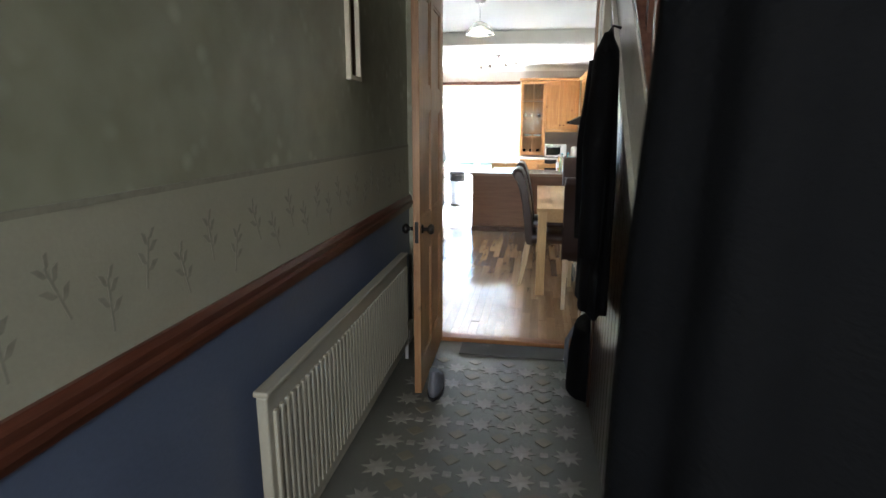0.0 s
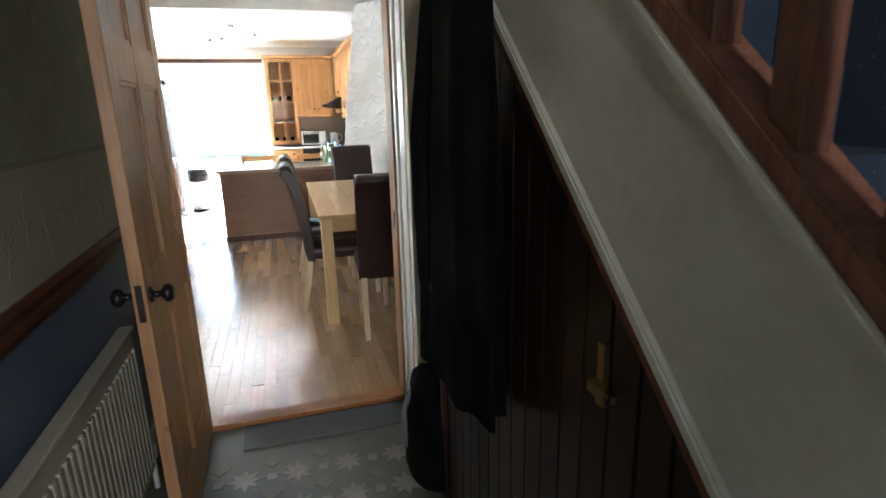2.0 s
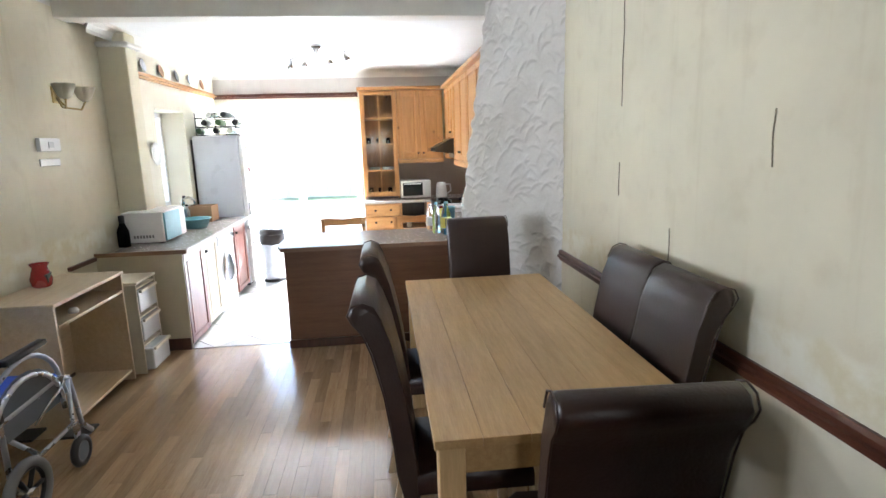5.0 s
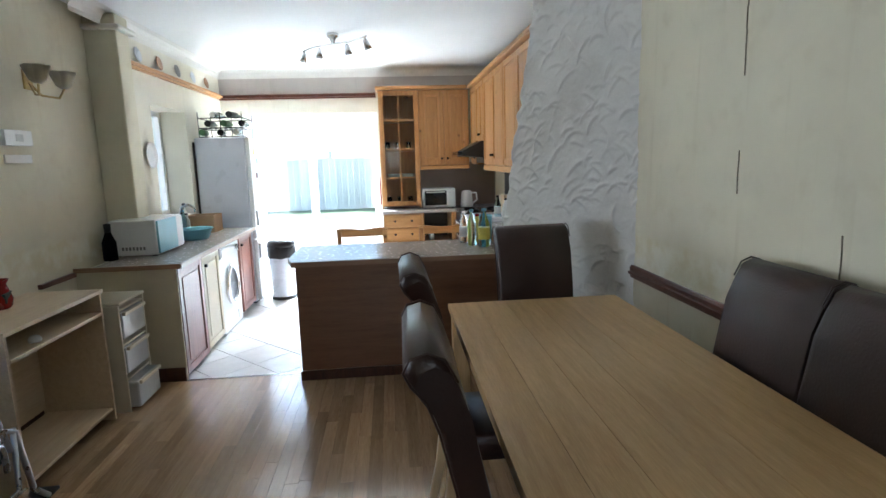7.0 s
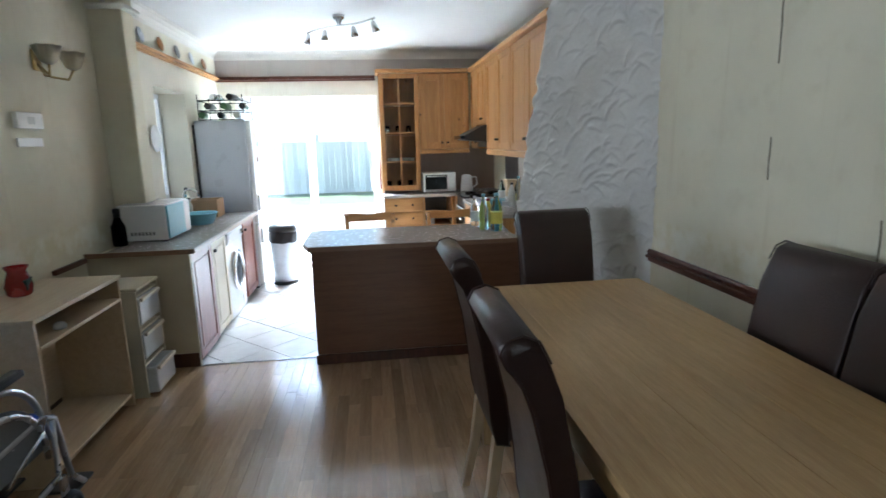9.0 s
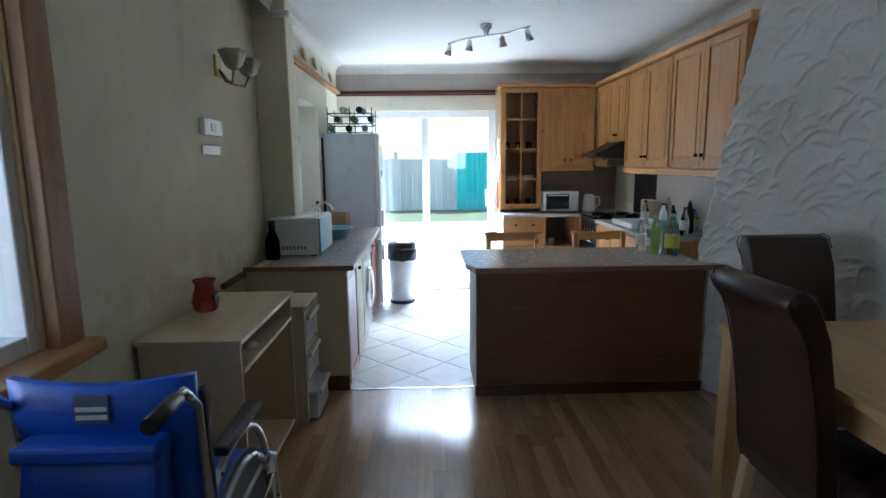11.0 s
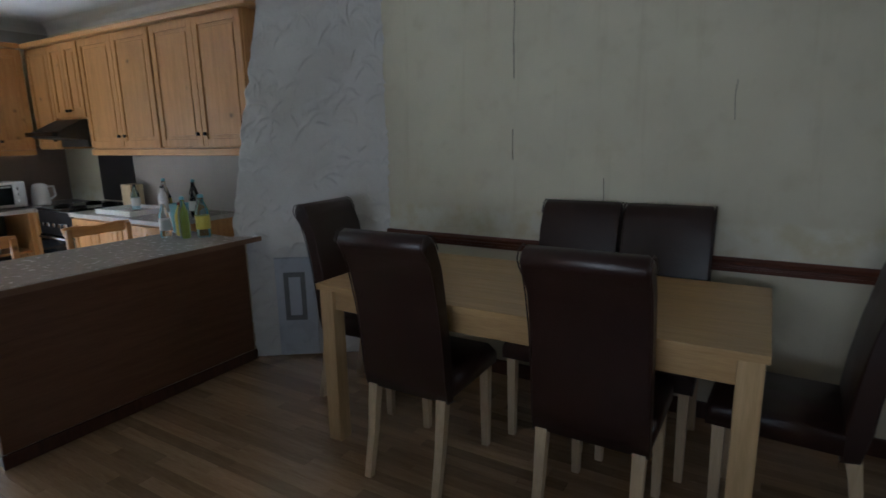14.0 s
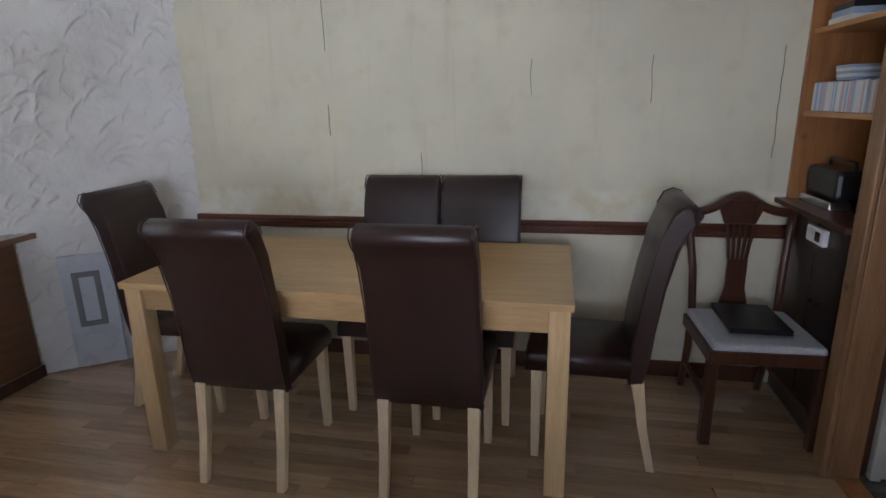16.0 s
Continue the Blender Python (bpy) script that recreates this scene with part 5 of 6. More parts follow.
# ---- kitchen ----
def shaker_door(t, axis, at, u0, u1, z0, z1, out, material, knob=None, glazed=False):
    """A framed door flat against a cabinet front; axis is the way across it, out the way it faces."""
    def b(a0, a1, d0, d1, w0, w1, bev=0.002):
        lo, hi = sorted((at + out * d0, at + out * d1))
        return box(a0, a1, lo, hi, w0, w1, bev) if axis == "x" else box(lo, hi, a0, a1, w0, w1, bev)
    s = 0.055
    d = part("door", b(u0 + 0.002, u0 + s, 0, 0.02, z0 + 0.002, z1 - 0.002), material, t)
    part("stile", b(u1 - s, u1 - 0.002, 0, 0.02, z0 + 0.002, z1 - 0.002), material, d)
    for w0, w1 in ((z0 + 0.002, z0 + s), (z1 - s, z1 - 0.002)):
        part("door_rail", b(u0 + s, u1 - s, 0.0005, 0.0195, w0, w1), material, d)
    if glazed:
        part("glass", b(u0 + s, u1 - s, 0.006, 0.01, z0 + s, z1 - s, 0), M["cabinet_pane"], d)
        m = (u0 + u1) / 2
        part("glazing_bar", b(m - 0.009, m + 0.009, 0.002, 0.018, z0 + s, z1 - s), material, d)
        for k in (1, 2, 3):
            z = z0 + (z1 - z0) * k / 4
            part("glazing_bar", b(u0 + s, m - 0.009, 0.003, 0.017, z - 0.008, z + 0.008), material, d)
            part("glazing_bar", b(m + 0.009, u1 - s, 0.003, 0.017, z - 0.008, z + 0.008), material, d)
    else:
        part("door_panel", b(u0 + s, u1 - s, 0.003, 0.01, z0 + s, z1 - s, 0), material, d)
        part("raised_field", b(u0 + s + 0.025, u1 - s - 0.025, 0.01, 0.016, z0 + s + 0.025, z1 - s - 0.025, 0.004), material, d)
    if knob:
        u, w = knob
        part("knob", b(u - 0.012, u + 0.012, 0.02, 0.042, w - 0.012, w + 0.012, 0.006), M["iron"], d)
    return d


LAB = "orange pine kitchen wall cabinet with panelled doors"
# left run: end panel, doors, appliances and one long worktop
KZ = 0.85
end_panel = solid("end_panel", box(XL + 0.002, -1.445, 8.1, 8.118, 0, KZ - 0.04, 0.002), M["cream_panel"], "cream end panel of the kitchen run", "panel")
solid("plinth_end", box(XL + 0.02, -1.45, 8.088, 8.0995, 0, 0.1, 0.002), M["mahogany"], "dark brown skirting under the cream end panel", "skirting")
wt = thing("worktop", (-1.7, 9.1, KZ), "grey speckled worktop with a brown edge", "worktop", "worktops")
part("slab", box(XK + 0.004, -1.4, 8.07, 10.14, KZ - 0.038, KZ, 0.006), M["worktop"], wt)
part("edge", box(-1.4, -1.394, 8.07, 10.14, KZ - 0.036, KZ - 0.004), M["worktop_edge"], wt)
part("edge", box(XL + 0.01, -1.4, 8.064, 8.0695, KZ - 0.036, KZ - 0.004), M["worktop_edge"], wt)
part("upstand", box(XL + 0.002, XL + 0.03, 7.7, 8.068, KZ - 0.06, KZ - 0.03, 0.003), M["dark_rail"], wt)
cab = thing("base_cabinet", (-1.7, 8.35, 0), "base cabinet with a reddish wooden panelled door", "cabinet")
part("body", box(XL + 0.01, -1.462, 8.12, 8.6, 0.1, KZ - 0.04), M["cream_panel"], cab)
part("plinth", box(XL + 0.02, -1.5, 8.12, 8.6, 0, 0.1), M["mahogany"], cab)
shaker_door(cab, "y", -1.462, 8.12, 8.6, 0.03, KZ - 0.045, 1, M["red_door"])
cab = thing("base_cabinet", (-1.7, 8.82, 0), "base cabinet with a cream painted door", "cabinet")
part("body", box(XL + 0.01, -1.462, 8.602, 9.02, 0.05, KZ - 0.04), M["cream_panel"], cab)
shaker_door(cab, "y", -1.462, 8.602, 9.02, 0.05, KZ - 0.045, 1, M["cream_panel"], (8.66, 0.72))


def washer():
    y0, y1, x = 9.04, 9.62, -1.45
    t = thing("washing_machine", (-1.72, 9.33, 0), "white front-loading washing machine under the worktop", "washing machine")
    part("body", box(x - 0.52, x, y0, y1, 0.02, KZ - 0.045, 0.008), M["white"], t)
    part("control_panel", box(x, x + 0.012, y0 + 0.01, y1 - 0.01, KZ - 0.16, KZ - 0.06, 0.003), M["white"], t)
    bm = torus((x + 0.012, 9.33, 0.42), 0.165, 0.022, "x")
    d = part("porthole_ring", bm, M["chrome"], t, "silver porthole ring")
    part("porthole_glass", tube([(x + 0.002, 9.33, 0.42), (x + 0.02, 9.33, 0.42)], 0.145, 28), M["dark_glass"], d)
    part("dial", tube([(x + 0.012, 9.52, KZ - 0.11), (x + 0.035, 9.52, KZ - 0.11)], 0.025, 16), M["chrome"], t)
    part("soap_drawer", box(x + 0.012, x + 0.018, y0 + 0.03, y0 + 0.2, KZ - 0.145, KZ - 0.075, 0.002), M["white"], t)
    part("filter_flap", box(x, x + 0.006, y1 - 0.15, y1 - 0.04, 0.06, 0.14), M["white"], t)


washer()
cab = thing("base_cabinet", (-1.7, 9.88, 0), "end base cabinet with a brown door", "cabinet")
part("body", box(XK + 0.01, -1.462, 9.66, 10.14, 0.05, KZ - 0.04), M["cream_panel"], cab)
shaker_door(cab, "y", -1.462, 9.66, 10.14, 0.06, KZ - 0.045, 1, M["red_door"], (9.72, 0.72))

mw = thing("microwave", (-1.8, 8.65, KZ), "white microwave oven on the worktop", "microwave")
part("body", box(-2.015, -1.68, 8.42, 8.92, KZ + 0.01, KZ + 0.27, 0.01), M["white"], mw)
# the door's cyan is a daylight reflection put into the colour
part("door", box(-1.68, -1.665, 8.43, 8.78, KZ + 0.02, KZ + 0.26, 0.003), M["cyan"], mw, "glazed door with the daylight's reflection painted as pale cyan")
part("keypad", box(-1.68, -1.668, 8.785, 8.91, KZ + 0.02, KZ + 0.26, 0.003), M["white"], mw)
for k in range(7):
    part("vent_slot", box(-1.93 + 0.025 * k, -1.915 + 0.025 * k, 8.417, 8.4205, KZ + 0.05, KZ + 0.075), M["rubber"], mw)
for x in (-1.98, -1.72):
    part("foot", box(x - 0.015, x + 0.015, 8.45, 8.48, KZ, KZ + 0.01), M["black"], mw)
kn = thing("bottle_group_dark", (-1.96, 8.36, KZ), "dark blue bottle with a black cap beside the microwave", "bottle")
part("body", lathe([(0.045, 0), (0.047, 0.02), (0.047, 0.13), (0.03, 0.17), (0.02, 0.2)], (-1.97, 8.33, KZ)), M["navy_cloth"], kn)
part("cap", lathe([(0.022, 0.2), (0.024, 0.26), (0.01, 0.265)], (-1.97, 8.33, KZ)), M["black"], kn)
crate = thing("wooden_box", (-1.82, 9.85, KZ), "open wooden box on the worktop", "box")
for l in ((-1.95, -1.68, 9.75, 9.762, KZ, KZ + 0.17), (-1.95, -1.68, 9.998, 10.01, KZ, KZ + 0.17), (-1.95, -1.938, 9.763, 9.997, KZ, KZ + 0.17), (-1.692, -1.68, 9.763, 9.997, KZ, KZ + 0.17), (-1.937, -1.693, 9.763, 9.997, KZ, KZ + 0.012)):
    part("panel", box(*l, 0.002), M["card"], crate)
solid("washing_up_bowl", lathe([(0.1, 0), (0.11, 0.005), (0.15, 0.09), (0.16, 0.095), (0.155, 0.1), (0.14, 0.09), (0.1, 0.012)], (-1.72, 9.32, KZ), 28), M["cyan"], "cyan plastic washing-up bowl on the worktop", "bowl")
tap = thing("kitchen_tap", (-1.88, 9.5, KZ), "chrome swan-neck kitchen tap", "tap")
part("spout", tube([(-1.9, 9.5, KZ), (-1.9, 9.5, KZ + 0.22), (-1.88, 9.5, KZ + 0.28), (-1.82, 9.5, KZ + 0.3), (-1.77, 9.5, KZ + 0.27), (-1.76, 9.5, KZ + 0.23)], 0.012), M["chrome"], tap)
part("lever", tube([(-1.9, 9.47, KZ + 0.06), (-1.9, 9.42, KZ + 0.1)], 0.009), M["chrome"], tap)
for i, (yy, hh, mt) in enumerate(((9.62, 0.24, "bottle_blue"), (9.7, 0.2, "white"), (9.66, 0.3, "clear"))):
    b = thing("bottle", (-1.92, yy, KZ), "washing-up bottle by the kitchen window", "bottle", "bottles by the window")
    part("body", lathe([(0.028, 0), (0.032, 0.01), (0.032, hh * 0.65), (0.014, hh * 0.85), (0.014, hh * 0.93)], (-1.92, yy, KZ), 14), M[mt], b)
    part("cap", lathe([(0.016, hh * 0.93), (0.016, hh), (0.006, hh + 0.004)], (-1.92, yy, KZ), 12), M["black" if i else "cyan"], b)

fr = thing("fridge_freezer", (-1.66, 10.48, 0), "tall pale grey fridge-freezer", "fridge")
part("cabinet", box(-1.94, -1.44, 10.18, 10.76, 0.03, 1.78, 0.012), M["fridge"], fr)
part("fridge_door", box(-1.438, -1.39, 10.182, 10.758, 0.72, 1.775, 0.012), M["white"], fr)
part("freezer_door", box(-1.438, -1.39, 10.182, 10.758, 0.05, 0.71, 0.012), M["white"], fr)
for z in (0.85, 0.5):
    part("handle", box(-1.39, -1.365, 10.21, 10.235, z, z + 0.16, 0.008), M["white"], fr)
part("back_strip", box(-1.965, -1.942, 10.2, 10.74, 0.1, 1.74), M["black"], fr)
for x in (-1.9, -1.5):
    part("foot", box(x, x + 0.04, 10.22, 10.7, 0, 0.03), M["black"], fr)
for k, (yy, zz) in enumerate(((10.3, 1.6), (10.42, 1.5), (10.36, 1.35), (10.55, 1.58))):
    solid("fridge_magnet", box(-1.39, -1.384, yy, yy + 0.05, zz, zz + 0.06), M[("yellow", "cyan", "red_glaze", "paper")[k]], "small coloured magnet on the fridge door", "magnet", "magnets")
rk = thing("wire_rack", (-1.68, 10.45, 1.78), "black wire rack of bottles and pans on the fridge", "rack")
for z in (1.79, 1.88, 1.98):
    part("wire", tube([(-1.9, 10.24, z), (-1.46, 10.24, z), (-1.46, 10.66, z), (-1.9, 10.66, z), (-1.9, 10.24, z)], 0.005, 6), M["iron"], rk)
for x in (-1.9, -1.68, -1.46):
    for yy in (10.24, 10.66):
        part("upright", tube([(x, yy, 1.78), (x, yy, 2.04)], 0.005, 6), M["iron"], rk)
for k in range(9):
    part("cross_wire", tube([(-1.88 + 0.05 * k, 10.24, 1.885), (-1.88 + 0.05 * k, 10.66, 1.885)], 0.004, 5), M["iron"], rk)
for k in range(8):
    x = -1.86 + 0.055 * k
    z = 1.815 + 0.09 * (k % 3)
    bm = lathe([(0.03, 0), (0.034, 0.02), (0.034, 0.2), (0.013, 0.26), (0.013, 0.32)], n=12)
    bm.transform(Matrix.Translation((x, 10.2 + 0.02 * (k % 4), z + 0.02)) @ Matrix.Rotation(radians(-90), 4, "X") @ Matrix.Rotation(radians(6 * (k % 3) - 6), 4, "Y"))
    solid("wine_bottle", bm, M[("green", "black", "chrome", "dark_glass")[k % 4]], "bottle lying in the wire rack", "bottle", "bottles in the rack")

# peninsula
pen = thing("peninsula", (0.1, 8.2, 0), "breakfast peninsula with a brown wood-panelled front", "kitchen island")
part("front_panel", box(-0.62, 0.83, 7.965, 7.985, 0.07, KZ - 0.04, 0.002), M["pen_panel"], pen)
part("skirting", box(-0.63, 0.84, 7.95, 7.9645, 0, 0.07, 0.004), M["mahogany"], pen)
part("end_panel", box(-0.622, -0.6, 7.986, 8.5, 0, KZ - 0.04, 0.002), M["paper"], pen, "off-white end panel")
part("body", box(-0.598, 0.86, 7.986, 8.5, 0.0, KZ - 0.041), M["cream_panel"], pen)
pts = [(-0.68, 8.05), (-0.63, 7.9), (0.905, 7.9), (0.8, 8.06), (0.84, 8.62), (-0.68, 8.62)]
top = thing("worktop", (0.1, 8.3, KZ), "grey speckled peninsula worktop with a brown edge", "worktop", "worktops")
part("slab", prism(pts, "z", KZ - 0.036, KZ, 0.004), M["worktop"], top)
part("edge", prism([(-0.633, 7.894), (0.91, 7.894), (0.907, 7.8995), (-0.632, 7.8995)], "z", KZ - 0.034, KZ - 0.003), M["worktop_edge"], top)
hatch = thing("hatch_panel", (1.03, 7.72, 0), "grey painted access panel low on the chimney breast", "panel")
bm = box(-0.13, 0.13, -0.02, 0.0, 0.02, 0.7, 0.003)
bm2 = boxes((-0.075, -0.045, -0.03, -0.0205, 0.27, 0.6), (0.035, 0.065, -0.03, -0.0205, 0.27, 0.6), (-0.045, 0.035, -0.03, -0.0205, 0.57, 0.6), (-0.045, 0.035, -0.03, -0.0205, 0.27, 0.3))
bm2.transform(pose(1.025, 7.725, 0, 0, 0, -54.8) @ pose(0, -0.012, 0))
part("raised_frame", bm2, M["rubber"], hatch)
bm.transform(pose(1.025 + 0.0, 7.725, 0, 0, 0, -54.8) @ pose(0, -0.012, 0))
part("sheet", bm, M["fridge"], hatch)


def pine_chair(at):
    t = thing("pine_chair", (at[0], at[1], 0), "plain pine kitchen chair tucked behind the peninsula", "chair", "kitchen chairs")
    x, y = at
    for dx in (-0.2, 0.2):
        part("back_post", box(x + dx - 0.018, x + dx + 0.018, y + 0.18, y + 0.215, 0, 0.9, 0.006), M["pine"], t)
        part("leg", box(x + dx - 0.018, x + dx + 0.018, y - 0.2, y - 0.165, 0, 0.44, 0.005), M["pine"], t)
    part("seat", box(x - 0.22, x + 0.22, y - 0.21, y + 0.178, 0.44, 0.465, 0.01), M["pine_h"], t)
    part("top_rail", prism([(x - 0.21, 0.84), (x + 0.21, 0.84), (x + 0.23, 0.91), (x + 0.15, 0.915), (x, 0.9), (x - 0.15, 0.915), (x - 0.23, 0.91)], "y", y + 0.216, y + 0.24, 0.004), M["pine_h"], t)
    part("back_slat", box(x - 0.18, x + 0.18, y + 0.19, y + 0.21, 0.65, 0.7, 0.004), M["pine_h"], t)


pine_chair((-0.22, 8.88))
pine_chair((0.5, 8.88))

# back run and right run
bw = 0.9
solid("worktop", box(-0.06, 0.8, 10.74, YB - 0.006, bw - 0.036, bw, 0.005), M["worktop"], "grey worktop along the kitchen end wall", "worktop", "worktops")
solid("worktop", box(0.78, XR - 0.004, 8.72, 10.1, bw - 0.036, bw, 0.005), M["worktop"], "grey worktop along the cooker wall", "worktop", "worktops")
un = thing("drawer_cabinet", (0.18, 11.0, 0), "pine kitchen drawer unit with dark knobs", "cabinet")
part("body", box(-0.05, 0.41, 10.78, YB - 0.01, 0.1, bw - 0.038), M["pine"], un)
part("side_panel", box(-0.066, -0.0505, 10.76, YB - 0.01, 0, bw - 0.038), M["paper"], un)
for k, (z0, z1) in enumerate(((0.7, 0.85), (0.54, 0.69), (0.33, 0.53), (0.12, 0.32))):
    d = part("drawer", box(-0.045, 0.405, 10.76, 10.779, z0, z1, 0.006), M["pine_h"], un)
    for x in (0.08, 0.28):
        part("knob", lathe([(0.006, -0.0), (0.015, 0.012), (0.015, 0.02), (0.005, 0.024)], (x, 10.745, (z0 + z1) / 2 - 0.01), 10), M["iron"], d)
un = thing("open_cabinet", (0.6, 11.0, 0), "pine open-fronted kitchen unit, its shaded inside painted as a black back", "cabinet")
for l in ((0.412, 0.43, 10.77, YB - 0.01, 0.0, bw - 0.038), (0.76, 0.8, 10.77, YB - 0.01, 0, bw - 0.038)):
    part("side_panel", box(*l, 0.002), M["pine"], un)
# black back puts the shade inside the unit into the colour
part("back_panel", box(0.43, 0.76, YB - 0.05, YB - 0.03, 0, bw - 0.04), M["black"], un)
for z in (0.1, 0.5):
    part("shelf", box(0.431, 0.759, 10.8, YB - 0.051, z, z + 0.02), M["pine_h"], un)
solid("mug", lathe([(0.03, 0), (0.035, 0.005), (0.035, 0.08), (0.031, 0.08), (0.03, 0.01), (0.005, 0.008)], (0.52, 10.9, 0.52), 16), M["white"], "white mug in the open unit", "mug")
for y0, y1 in ((8.74, 9.42), (9.43, 10.1)):
    un = thing("base_cabinet", (1.1, (y0 + y1) / 2, 0), "pine kitchen base cabinet with panelled doors", "cabinet")
    part("body", box(0.82, XR - 0.01, y0, y1, 0.1, bw - 0.038), M["pine"], un)
    m = (y0 + y1) / 2
    shaker_door(un, "y", 0.82, y0, m, 0.12, bw - 0.05, -1, M["pine"], (m - 0.03, 0.75))
    shaker_door(un, "y", 0.82, m, y1, 0.12, bw - 0.05, -1, M["pine"], (m + 0.03, 0.75))
    part("plinth", box(0.87, XR - 0.01, y0, y1, 0, 0.1), M["mahogany"], un)
ck = thing("cooker", (1.1, 10.4, 0), "black cooker with a hob between the pine units", "cooker")
part("body", box(0.81, XR - 0.01, 10.12, 10.7, 0.05, bw - 0.01, 0.005), M["black"], ck)
part("oven_door", box(0.79, 0.809, 10.14, 10.68, 0.15, 0.68, 0.006), M["dark_glass"], ck)
part("handle", tube([(0.77, 10.18, 0.66), (0.77, 10.64, 0.66)], 0.01), M["chrome"], ck)
part("hob", box(0.8, XR - 0.02, 10.125, 10.695, bw - 0.008, bw + 0.012, 0.004), M["dark_glass"], ck)
for x in (0.95, 1.22):
    for yy in (10.27, 10.55):
        part("burner", torus((x, yy, bw + 0.02), 0.06, 0.008, "z", 18, 6), M["iron"], ck)
for k in range(5):
    part("control_knob", tube([(0.808, 10.2 + 0.1 * k, 0.77), (0.785, 10.2 + 0.1 * k, 0.77)], 0.02, 12), M["chrome"], ck)
solid("splashback_panel", box(XR - 0.012, XR - 0.001, 10.12, 10.7, bw + 0.02, 1.55), M["black"], "black splashback behind the cooker", "splashback")
structure("trim_splashback", box(0.0, XR - 0.013, YB - 0.01, YB - 0.001, bw, 1.45), M["splash"], "brown tiled splashback", "splashback")
structure("trim_splashback_side", box(XR - 0.01, XR - 0.001, 8.3, 10.11, bw, 1.42), M["grey_wall"], "pinkish grey splashback paper", "splashback")

# wall cabinets
UZ0, UZ1 = 1.4, 2.32
gc = thing("glazed_cabinet", (0.18, 11.2, 0.95), "pine cabinet with a glazed door of small panes", "cabinet")
part("back_panel", box(-0.045, 0.41, YB - 0.03, YB - 0.015, 0.93, UZ1), M["shelf_pine"], gc)
for x in (-0.06, 0.4):
    part("side_panel", box(x, x + 0.016, 11.03, YB - 0.031, 0.905, UZ1, 0.002), M["pine"], gc)
for z in (0.93, 1.26, 1.6, 1.95, UZ1 - 0.02):
    part("shelf", box(-0.043, 0.399, 11.04, YB - 0.032, z, z + 0.014), M["shelf_pine"], gc)
shaker_door(gc, "x", 11.028, -0.06, 0.416, 0.94, UZ1 - 0.005, -1, M["pine"], None, True)
for k in range(8):
    solid("plate_stack", lathe([(0.04, 0), (0.08, 0.01), (0.085, 0.014), (0.04, 0.006)], (0.1 + 0.17 * (k % 2), 11.16, 1.275 + 0.012 * (k // 2)), 18), M["white"], "white plate stacked inside the glazed cabinet", "plate", "plates in the cabinet")
for k in range(6):
    solid("drinking_glass", lathe([(0.02, 0), (0.028, 0.004), (0.032, 0.1), (0.029, 0.1), (0.02, 0.008)], (0.03 + 0.13 * (k % 3), 11.15, (1.615, 0.945)[k // 3]), 12), M["clear"], "drinking glass inside the glazed cabinet", "glass", "glasses in the cabinet")
def wall_unit(at, body, doors, axis, face, out):
    t = thing("wall_cabinet", at, LAB, "cabinet", "wall cabinets")
    part("body", box(*body, 0.002), M["pine"], t)
    for u0, u1, z0, z1, k in doors:
        shaker_door(t, axis, face, u0, u1, z0, z1, out, M["pine"], k)


wall_unit((0.73, 11.2, UZ0), (0.418, 1.03, 11.05, YB - 0.012, UZ0 + 0.02, UZ1), [(0.42, 0.725, UZ0 + 0.03, UZ1 - 0.01, (0.69, 1.5)), (0.725, 1.03, UZ0 + 0.03, UZ1 - 0.01, (0.76, 1.5))], "x", 11.05, -1)
FX = 1.07
wall_unit((1.24, 10.85, UZ0), (FX, XR - 0.012, 10.62, 11.04, UZ0 + 0.02, UZ1), [(10.62, 11.02, UZ0 + 0.03, UZ1 - 0.01, (10.68, 1.5))], "y", FX, -1)
wall_unit((1.24, 10.4, 1.7), (FX, XR - 0.012, 10.12, 10.618, 1.68, UZ1), [(10.12, 10.37, 1.69, UZ1 - 0.01, (10.34, 1.75)), (10.37, 10.618, 1.69, UZ1 - 0.01, (10.4, 1.75))], "y", FX, -1)
for y0 in (9.1, 8.08):
    y1 = y0 + 1.0
    m = y0 + 0.5
    wall_unit((1.24, m, UZ0), (FX, XR - 0.012, y0, y1, UZ0 + 0.02, UZ1), [(y0, m, UZ0 + 0.03, UZ1 - 0.01, (m - 0.04, 1.52)), (m, y1, UZ0 + 0.03, UZ1 - 0.01, (m + 0.04, 1.52))], "y", FX, -1)
structure("trim_cornice", box(FX - 0.06, XR - 0.012, 7.98, 11.02, UZ1 + 0.001, UZ1 + 0.045, 0.012), M["pine_y"], "pine cornice over the wall cabinets", "cornice")
structure("trim_cornice_back", box(-0.09, FX - 0.062, 10.98, YB - 0.012, UZ1 + 0.002, UZ1 + 0.046, 0.012), M["pine_h"], "pine cornice over the end wall cabinets", "cornice")
structure("trim_light_rail", box(FX - 0.025, FX + 0.01, 8.1, 10.1, UZ0 - 0.035, UZ0 + 0.018, 0.006), M["pine_y"], "pine light rail under the wall cabinets", "cornice")
structure("trim_light_rail_back", box(0.42, 1.03, 11.03, 11.06, UZ0 - 0.03, UZ0 + 0.018, 0.006), M["pine_h"], "pine light rail under the end cabinets", "cornice")
hood = thing("cooker_hood", (1.15, 10.37, 1.5), "black slanted cooker hood", "extractor hood")
part("body", prism([(0.8, 1.56), (0.83, 1.52), (1.05, 1.5), (1.05, 1.44), (XR - 0.015, 1.44), (XR - 0.015, 1.675), (1.03, 1.675)], "y", 10.14, 10.6, 0.005), M["black"], hood)
